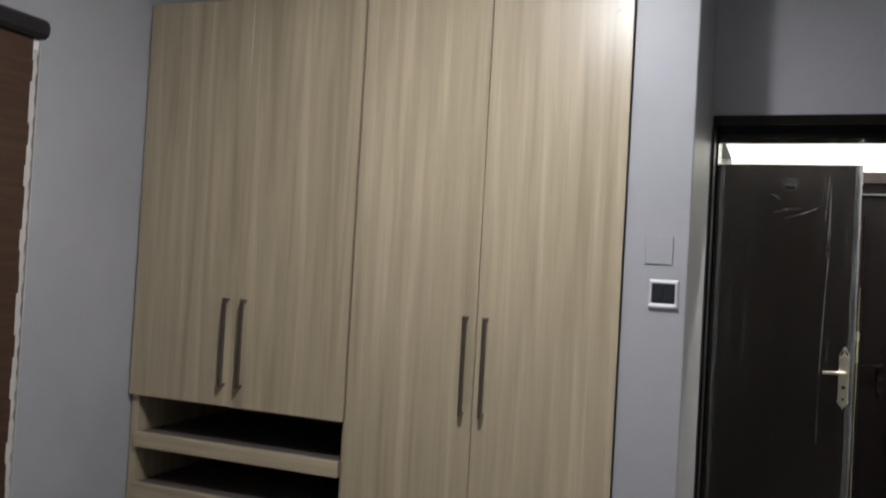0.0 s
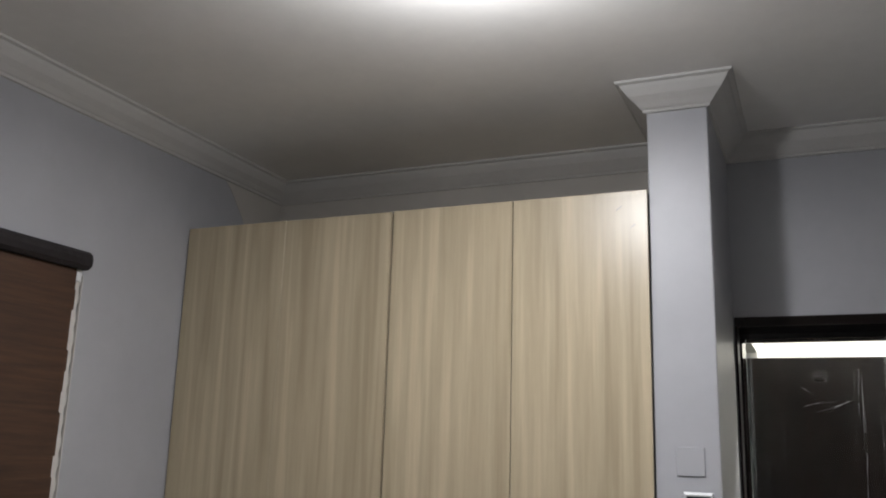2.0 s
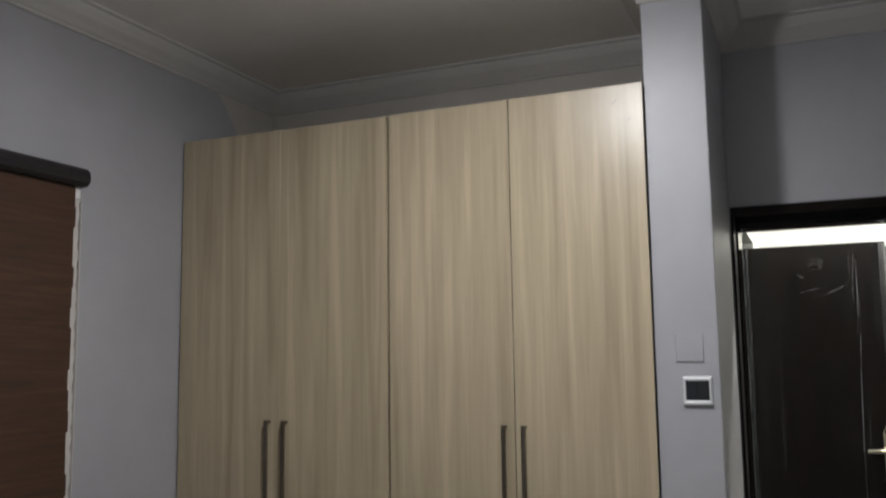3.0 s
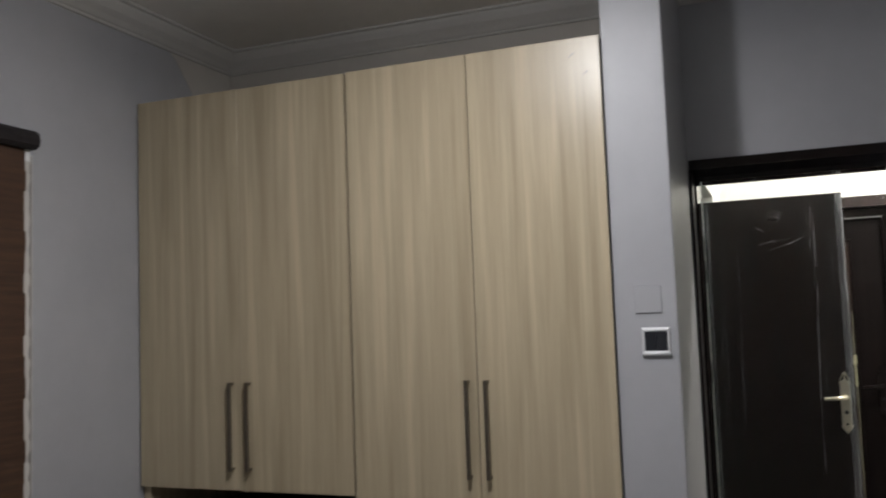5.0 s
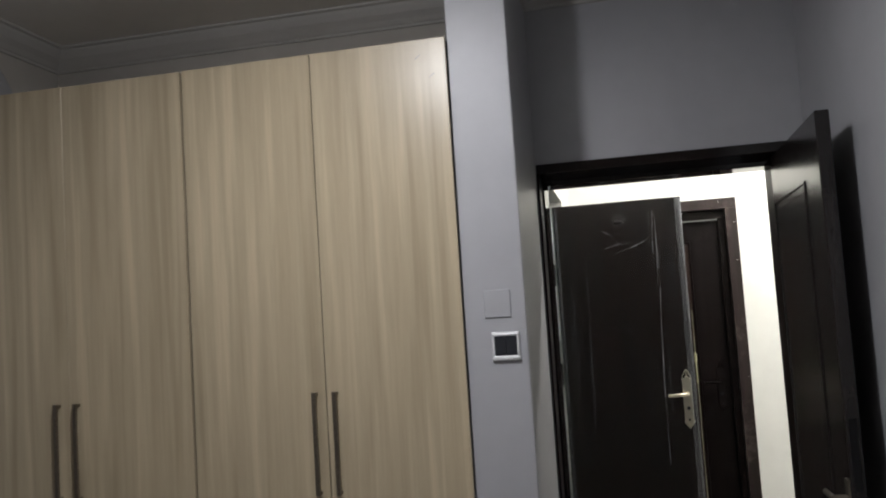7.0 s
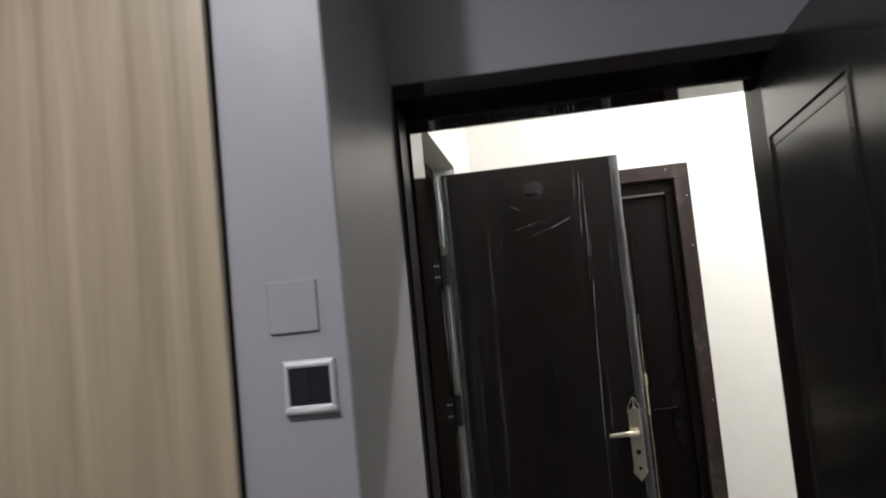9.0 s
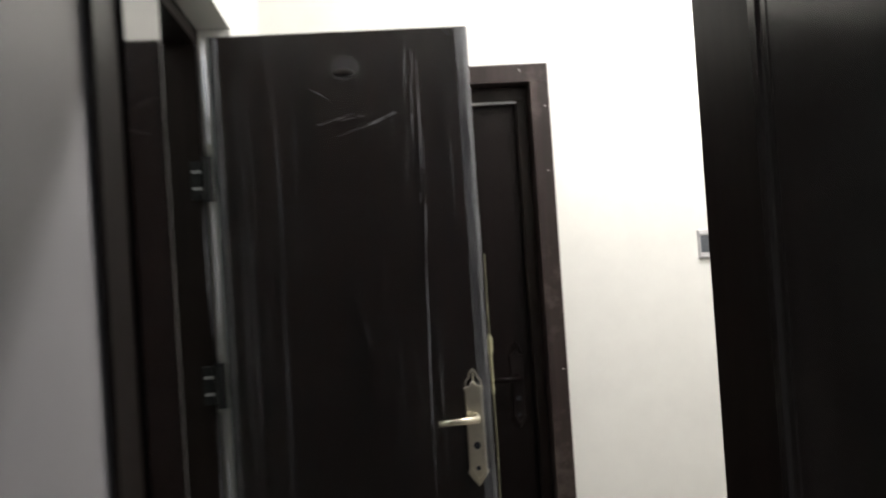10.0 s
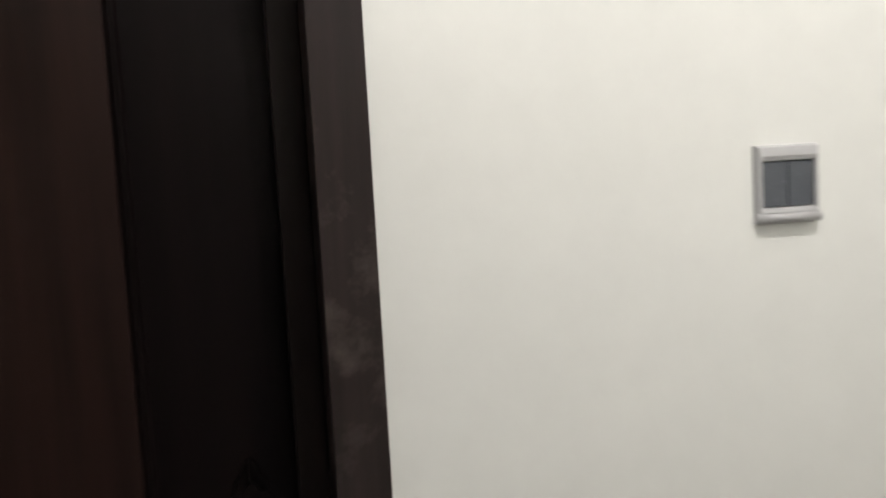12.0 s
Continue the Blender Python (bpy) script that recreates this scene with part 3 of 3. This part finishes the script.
part("jamb", boxed(((L_R, 3.806, 0), (D_R - 0.001, 3.942, L_T)), ((L_R + 0.003, 3.942, 0), (D_R - 0.001, 4.052, 2.030)), ((LEAF_X + 0.046, 3.688, 0), (D_R - 0.001, 3.806, 2.040)), bevel=0.002), DOOR, door_1)
part("header", boxed(((D_L + 0.001, 3.688, 2.040), (D_R - 0.001, 3.806, D_H - 0.001)), ((D_L + 0.001, 3.806, L_T), (D_R - 0.001, 3.942, D_H - 0.001)), ((D_L + 0.001, 3.942, 2.030), (D_R - 0.001, 4.052, D_H - 0.001)), bevel=0.002), FRAME_GLOSS, door_1)
leaf = part("leaf", boxed(((LEAF_X, LEAF_Y0, 0.008), (LEAF_X + 0.044, LEAF_Y1, 2.034)), bevel=0.003), DOOR_SATIN, door_1, "open dark brown panelled door leaf")
bm = bmesh.new()
for v0, v1 in ((0.24, 1.846),):
    panel_relief(bm, 3.140, 3.772, v0, v1, lambda u, v, h: (LEAF_X - h, u, v), 0.0, 0.014, 0.005)
    panel_relief(bm, 3.172, 3.740, v0 + 0.032, v1 - 0.032, lambda u, v, h: (LEAF_X - h, u, v), 0.0, 0.008, 0.0015)
part("panel_moulding", bm, DOOR_SATIN, leaf)
bm = bmesh.new()
box(bm, (LEAF_X - 0.008, 2.908, 0.67), (LEAF_X + 0.001, 2.952, 0.895), 0.003)
tube(bm, (LEAF_X - 0.006, 2.928, 0.838), (LEAF_X - 0.05, 2.928, 0.838), 0.010)
tube(bm, (LEAF_X - 0.048, 2.920, 0.838), (LEAF_X - 0.048, 3.045, 0.836), 0.0095, 0.008)
part("lever_handle", bm, BRONZE, leaf, "dull bronze lever handle")
part("lock_plate", boxed(((LEAF_X + 0.010, LEAF_Y0 - 0.002, 0.86), (LEAF_X + 0.034, LEAF_Y0 + 0.004, 1.08)), bevel=0.001), BLACK_METAL, leaf)
bm = bmesh.new()
tube(bm, (0.690, 3.796, 0.25), (0.690, 3.796, 0.35), 0.008, seg=12)
part("hinge", bm, BLACK_METAL, door_1)

# Back door of the hall: closed, deep frame.
door_2 = thing("door_2", (0.28, 5.6, 0), "closed dark brown door in a dusty brown frame", "door", kind="structure")
FY = Y_B - 0.012
part("jamb", boxed(((F_R - 0.066, FY, 0), (F_R, Y_B + 0.16, 2.018)), bevel=0.001), FRAME_DUSTY, door_2)
part("jamb", boxed(((F_L, FY, 0), (F_L + 0.066, Y_B + 0.16, 2.018)), bevel=0.001), FRAME_DUSTY, door_2)
part("header", boxed(((F_L, FY, 2.0184), (F_R, Y_B + 0.16, 2.082)), bevel=0.001), FRAME_DUSTY, door_2)
part("stop", boxed(((F_R - 0.106, Y_B + 0.066, 0), (F_R - 0.0665, Y_B + 0.10, 1.966)), bevel=0.002), DOOR, door_2)
part("stop", boxed(((F_L + 0.0665, Y_B + 0.062, 1.966), (F_R - 0.0665, Y_B + 0.10, 2.017)), bevel=0.002), DOOR, door_2)
# Thin pale strip added as the stop's lit lower edge.
part("lit_stop_edge", boxed(((F_L + 0.067, Y_B + 0.063, 1.957), (F_R - 0.1065, Y_B + 0.068, 1.9655))), LIT_EDGE, door_2, "pale strip standing for the lit edge of the stop over the leaf")
leaf2 = part("leaf", boxed(((F_L + 0.080, Y_B + 0.101, 0.008), (F_R - 0.080, Y_B + 0.145, 2.010)), bevel=0.002), DOOR_RED, door_2, "dark red-brown wood-grain door leaf")
bm = bmesh.new()
for v0, v1 in ((0.24, 1.84),):
    panel_relief(bm, F_L + 0.23, F_R - 0.278, v0, v1, lambda u, v, h: (u, Y_B + 0.101 - h, v), 0.0, 0.016, 0.006)
part("panel_moulding", bm, DOOR_RED, leaf2)
part("panel", boxed(((F_L + 0.247, Y_B + 0.098, 0.257), (F_R - 0.295, Y_B + 0.103, 1.823)), bevel=0.001), DOOR_PANEL, leaf2, "red-brown wood-grain panel")
lever_handle(leaf2, Y_B + 0.101, F_R - 0.165, 0.97, -1, F_R - 0.27, DOOR_RED)
for sx, sz in ((F_R - 0.02, 1.70), (F_R - 0.10, 2.06), (F_R - 0.018, 1.93), (F_R - 0.016, 1.00)):
    bm = bmesh.new()
    tube(bm, (sx, FY + 0.001, sz), (sx, FY - 0.001, sz), 0.0028, 0.0018, 6)
    part("paint_spot", bm, PLASTIC_WHITE, door_2, "white paint spot on the frame")

# Bathroom door: leaf swung out across the hall, still in its protective film.
door_3 = thing("door_3", (-0.30, 4.45, 0), "dark brown bathroom door wide open, wrapped in clear protective film", "door", kind="structure")
part("jamb", boxed(((-0.43, B_F - 0.045, 0), (-0.335, B_F - 0.001, 2.02)), bevel=0.003), DOOR, door_3)
part("jamb", boxed(((-0.43, B_N + 0.001, 0), (-0.335, B_N + 0.045, 2.02)), bevel=0.003), DOOR, door_3)
part("header", boxed(((-0.43, B_N + 0.001, 2.02), (-0.335, B_F - 0.001, B_H - 0.001)), bevel=0.003), DOOR, door_3)
V_L, V_R, V_Y, V_T = -0.300, 0.385, 4.826, 2.030
leaf3 = part("leaf", boxed(((V_L, V_Y, 0.008), (V_R, V_Y + 0.045, V_T)), bevel=0.003), DOOR, door_3, "dark brown door leaf under film")
lever_handle(leaf3, V_Y, 0.338, 0.985, -1, 0.238)
bm = bmesh.new()
bmesh.ops.create_uvsphere(bm, u_segments=24, v_segments=10, radius=0.027, matrix=Matrix.Translation((0.05, V_Y - 0.006, 1.917)) @ Matrix.Diagonal((1, 0.25, 0.42, 1)))
part("viewer_cover", bm, DOOR, leaf3, "small oval raised cap near the top", True)
for hz in (0.36, 1.118, 1.655):
    bm = bmesh.new()
    tube(bm, (-0.316, 4.814, hz - 0.058), (-0.316, 4.814, hz + 0.058), 0.013, seg=16)
    box(bm, (-0.365, 4.826, hz - 0.05), (-0.336, 4.838, hz + 0.05), 0.001)
    h = part("hinge", bm, BLACK_METAL, door_3, "black barrel hinge with pale screws")
    for sx in (-0.355, -0.342):
        for sz in (-0.022, 0.022):
            bm = bmesh.new()
            tube(bm, (sx, 4.8265, hz + sz), (sx, 4.822, hz + sz), 0.0045, seg=8)
            part("screw", bm, STEEL, h)


def sheet(nx, nz, x0, x1, z0, z1, y, lift):
    bm = bmesh.new()
    vs = [[bm.verts.new((x0 + (x1 - x0) * i / nx, y - lift(i / nx, j / nz), z0 + (z1 - z0) * j / nz)) for i in range(nx + 1)] for j in range(nz + 1)]
    for j in range(nz):
        for i in range(nx):
            bm.faces.new((vs[j][i], vs[j][i + 1], vs[j + 1][i + 1], vs[j + 1][i]))
    return bm


def crumple(u, v):
    p = Vector((u * 7, v * 2.2, 3.1))
    folds = abs(noise.noise(p)) * 0.004
    return 0.003 + folds


part("protective_film", sheet(110, 220, V_L + 0.004, V_R + 0.002, 0.03, V_T + 0.001, V_Y, crumple), FILM, leaf3, "clear wrinkled protective film", True)


def ribbon(points, width, y, lift=0.006):
    """A narrow raised fold that follows points (x, z), smoothed, tapering to its ends."""
    pts = [Vector(p) for p in points]
    for _ in range(2):
        q = [pts[0]]
        for a, b in zip(pts, pts[1:]):
            q += [a * 0.75 + b * 0.25, a * 0.25 + b * 0.75]
        pts = q + [pts[-1]]
    bm = bmesh.new()
    prev = None
    n = len(pts) - 1
    for i, p in enumerate(pts):
        d = (pts[min(n, i + 1)] - pts[max(0, i - 1)]).normalized()
        s = Vector((-d.y, d.x))
        w = width * (0.25 + 0.75 * math.sin(math.pi * min(0.97, max(0.03, i / n)))) * max(0.3, 0.85 + 0.9 * noise.noise(Vector((p.x * 31, p.y * 9, 0.5)))) / 2
        a, b = p - s * w, p + s * w
        row = [bm.verts.new((a.x, y - 0.003, a.y)), bm.verts.new((p.x, y - 0.003 - lift, p.y)), bm.verts.new((b.x, y - 0.003, b.y))]
        if prev:
            bm.faces.new((prev[0], prev[1], row[1], row[0]))
            bm.faces.new((prev[1], prev[2], row[2], row[1]))
        prev = row
    return bm


FY3 = V_Y - 0.008
rng = random.Random(11)


def fold(x0, z0, x1, z1, bow, width, sharp):
    """A fold of the film from (x0, z0) down to (x1, z1), bowed sideways, a little uneven."""
    pts = []
    for k in range(7):
        f = k / 6
        pts.append((x0 + (x1 - x0) * f + bow * math.sin(math.pi * f) + rng.gauss(0, 0.0016), z0 + (z1 - z0) * f))
    part("film_crease", ribbon(pts, width, FY3, 0.004 if sharp else 0.005), CREASE if sharp else CREASE_SOFT, leaf3)


# long folds that hang from the top edge
for row in ((-0.147, 2.01, -0.150, 1.06, 0.012, 0.0055, False), (0.216, 2.01, 0.196, 1.80, 0.004, 0.0070, False), (0.210, 1.82, 0.190, 1.48, 0.0, 0.0055, False),
            (0.243, 1.94, 0.230, 1.56, 0.004, 0.0036, True), (0.234, 1.97, 0.221, 1.66, -0.003, 0.0030, True), (0.247, 1.76, 0.222, 0.62, -0.006, 0.0036, True), (0.250, 1.44, 0.257, 0.60, 0.003, 0.0040, False),
            (0.314, 1.85, 0.319, 1.42, 0.004, 0.0040, False), (-0.280, 1.43, -0.288, 0.60, 0.0, 0.0042, False), (-0.230, 1.80, -0.226, 0.75, 0.006, 0.0030, False),
            (-0.145, 1.34, -0.166, 0.60, 0.008, 0.0050, False)):
    fold(*row)
# short slanting creases below the cap and above the lock
for row in ((0.192, 1.812, 0.021, 1.748, 0.012, 0.0036, True), (0.120, 1.806, 0.030, 1.790, 0.0, 0.0030, True), (0.080, 1.812, -0.030, 1.780, 0.006, 0.0032, True),
            (-0.115, 1.897, -0.052, 1.861, 0.0, 0.0030, False), (-0.041, 1.876, 0.008, 1.846, 0.0, 0.0030, True), (0.150, 1.780, 0.040, 1.740, 0.004, 0.0030, False),
            (0.038, 1.355, 0.049, 1.290, 0.0, 0.0034, False), (0.062, 1.260, 0.066, 1.170, 0.004, 0.0044, False), (0.101, 1.110, 0.098, 1.065, 0.003, 0.0050, False),
            (-0.016, 1.220, -0.046, 1.060, 0.0, 0.0034, False)):
    fold(*row)
# bright flecks where the film is nicked along the lock edge
for row in ((0.319, 2.016, 0.335, 2.004, 0.0, 0.0022, True), (0.370, 1.986, 0.374, 1.972, 0.0, 0.0022, True),
            (0.366, 1.572, 0.378, 1.565, 0.0, 0.0020, True), (0.358, 1.553, 0.368, 1.546, 0.0, 0.0020, True)):
    fold(*row)
# fine wrinkles between them
for k in range(60):
    cx = min(0.345, max(-0.285, rng.choice((rng.gauss(0.225, 0.05), rng.gauss(-0.23, 0.03), rng.uniform(-0.27, 0.33)))))
    top, run = rng.uniform(0.7, 2.0), rng.uniform(0.08, 0.42)
    fold(cx, top, cx + rng.gauss(0, 0.012), max(0.05, top - run), rng.gauss(0, 0.003), rng.uniform(0.0012, 0.0028), False)
bm = bmesh.new()
bmesh.ops.create_uvsphere(bm, u_segments=28, v_segments=12, radius=0.043, matrix=Matrix.Translation((0.052, FY3, 1.930)) @ Matrix.Diagonal((1, 0.10, 0.82, 1)))
part("film_bubble", bm, CAP_FILM, leaf3, "film puffed out over the cap", True)
part("film_crease", ribbon(((-0.312, 2.025), (-0.314, 1.95), (-0.310, 1.86), (-0.312, 1.745)), 0.020, V_Y - 0.010), EDGE_FILM, leaf3, "bright loose film edge above the hinge")
for pts, w in ((((-0.334, 1.60), (-0.336, 1.45), (-0.332, 1.25)), 0.006), (((-0.312, 1.60), (-0.310, 1.40), (-0.313, 1.20)), 0.009), (((-0.334, 1.08), (-0.332, 0.85), (-0.336, 0.6)), 0.006), (((-0.312, 1.07), (-0.310, 0.85), (-0.313, 0.5)), 0.009)):
    part("film_crease", ribbon(pts, w, V_Y - 0.006), CREASE, leaf3)
# film rolled round the leaf's two upright edges
for x0, x1, m in ((V_L - 0.002, V_L + 0.024, ROLL), (V_R - 0.036, V_R - 0.001, ROLL_THICK)):
    bm = bmesh.new()
    prev = None
    for j in range(81):
        zz = 0.03 + j * 0.0249
        wob = 0.003 * noise.noise(Vector((x0 * 9, zz * 5, 0.3)))
        row = []
        for k in range(7):
            a = math.pi * k / 6
            row.append(bm.verts.new(((x0 + x1) / 2 + wob - math.cos(a) * (x1 - x0) / 2, V_Y - 0.004 - math.sin(a) * (0.008 + wob), zz)))
        if prev:
            for k in range(6):
                bm.faces.new((prev[k], prev[k + 1], row[k + 1], row[k]))
        prev = row
    part("film_roll", bm, m, leaf3, "film rolled round the edge", True)
# torn strip of film on the lock edge
bm = bmesh.new()
prev = None
for j in range(73):
    zz = 0.30 + j * 0.0155
    w = 0.0012 + 0.0018 * max(0, noise.noise(Vector((0.2, zz * 9, 1.7))))
    if 1.03 < zz < 1.185:
        w += 0.0030 + 0.0032 * abs(noise.noise(Vector((2.2, zz * 23, 0.7)))) + (0.0040 if zz > 1.145 else 0)
    if zz > 1.195:
        w *= 0.8
    yy = V_Y + 0.048 + 0.002 * math.sin(zz * 7)
    xx = V_R + 0.0130 + 0.003 * noise.noise(Vector((4.1, zz * 5, 0)))
    row = [bm.verts.new((xx - w * 0.9, yy, zz)), bm.verts.new((xx, yy - 0.003, zz)), bm.verts.new((xx + w * 0.9, yy, zz)), bm.verts.new((xx, yy + 0.003, zz))]
    if prev:
        for k in range(4):
            bm.faces.new((prev[k], prev[(k + 1) % 4], row[(k + 1) % 4], row[k]))
    prev = row
part("torn_film_strip", bm, TAPE, leaf3, "yellowish torn strip of film on the lock edge")

# Door folded back at the hall's east end.
door_4 = thing("door_4", (2.0, 5.40, 0), "dark brown door leaf folded open against the hall wall", "door", kind="structure")
e0, e1 = Vector((1.738, 5.424)), Vector((2.344, 5.404))
d = (e1 - e0).normalized()
s = Vector((-d.y, d.x))
quad = [e0, e1, e1 + s * 0.044, e0 + s * 0.044]
leaf4 = part("leaf", slab([tuple(q) for q in quad], "z", 0.008, 2.03, 0.002), FRAME_DUSTY, door_4)
plate = [e0 - d * 0.0025 + s * 0.010, e0 + d * 0.002 + s * 0.010, e0 + d * 0.002 + s * 0.034, e0 - d * 0.0025 + s * 0.034]
part("lock_plate", slab([tuple(q) for q in plate], "z", 0.708, 0.922), PLASTIC_WHITE, leaf4, "pale lock face plate on the leaf's edge")
bm = bmesh.new()
q = e0 + s * 0.022
tube(bm, (q.x, q.y, 0.892), (q.x - d.x * 0.020, q.y - d.y * 0.020, 0.892), 0.009, 0.008, 12)
part("latch_bolt", bm, STEEL, leaf4, "small metal latch bolt")
bm = bmesh.new()
q2 = e0 + d * 0.05 - s * 0.0
tube(bm, (q2.x, q2.y, 0.860), (q2.x - s.x * 0.045, q2.y - s.y * 0.045, 0.860), 0.010)
tube(bm, (q2.x - s.x * 0.043 - d.x * 0.01, q2.y - s.y * 0.043 - d.y * 0.01, 0.860), (q2.x - s.x * 0.043 + d.x * 0.11, q2.y - s.y * 0.043 + d.y * 0.11, 0.858), 0.009)
part("lever_handle", bm, NICKEL, leaf4, "satin metal lever")
part("hinge_post", boxed(((2.346, 5.40, 0), (2.449, 5.549, 2.08)), bevel=0.003), FRAME_DUSTY, door_4)

# ---- bathroom glimpsed through its doorway ----
T_Y = 5.45
structure("wall_bath_north", boxed(((-2.2, T_Y, 0), (-0.4205, T_Y + 0.09, 2.95))), GROUT, "pale green tiled bathroom wall", "wall")
structure("wall_bath_west", boxed(((-2.4, Y_H, 0), (-2.2, T_Y + 0.09, 2.95))), GROUT, "pale bathroom end wall", "wall")
structure("wall_bath_south", boxed(((-2.2, Y_H - 0.003, 0), (-0.4205, Y_H + 0.02, 2.95))), GROUT, "pale bathroom side wall", "wall")
structure("wall_bath_return", boxed(((-0.468, B_F - 0.030, 0), (-0.4305, T_Y - 0.004, 2.90))), TILE, "pale green tiled edge beside the bathroom door", "wall")
bath_wall = bpy.data.objects["wall_bath_north"]
tile_bm = boxed(((-0.0975, -0.003, 0.002), (0.0975, 0.001, 0.128)), bevel=0.001)
tile_me = bpy.data.meshes.new("tile")
tile_bm.to_mesh(tile_me)
tile_bm.free()
tile_me.materials.append(TILE)
for r in range(18):
    for c in range(5):
        o = new("tile", tile_me)
        o.location = (-0.53 - 0.2 * c, T_Y, 0.13 * r)
        o.parent = bath_wall
basin = thing("wash_basin", (-0.66, 5.25, 0), "white ceramic pedestal wash basin", "basin")
bm = bmesh.new()
tube(bm, (-0.66, 5.26, 0), (-0.66, 5.26, 0.70), 0.10, 0.075, 20)
part("pedestal", bm, CERAMIC, basin, "", True)
bm = bmesh.new()
tube(bm, (-0.66, 5.26, 0.70), (-0.66, 5.26, 0.85), 0.09, 0.185, 28, False)
tube(bm, (-0.66, 5.26, 0.76), (-0.66, 5.26, 0.85), 0.05, 0.165, 28)
part("bowl", bm, CERAMIC, basin, "", True)
tap = thing("mixer_tap", (-0.66, 5.40, 0.87), "dark chrome mixer tap on the basin", "tap")
bm = bmesh.new()
tube(bm, (-0.66, 5.40, 0.845), (-0.66, 5.40, 1.0), 0.02, 0.018)
tube(bm, (-0.66, 5.40, 0.985), (-0.66, 5.27, 0.950), 0.013, 0.011)
part("spout", bm, STEEL, tap, "", True)
bm = bmesh.new()
tube(bm, (-0.66, 5.40, 1.0), (-0.66, 5.41, 1.055), 0.017, 0.009)
part("tap_handle", bm, STEEL, tap, "", True)
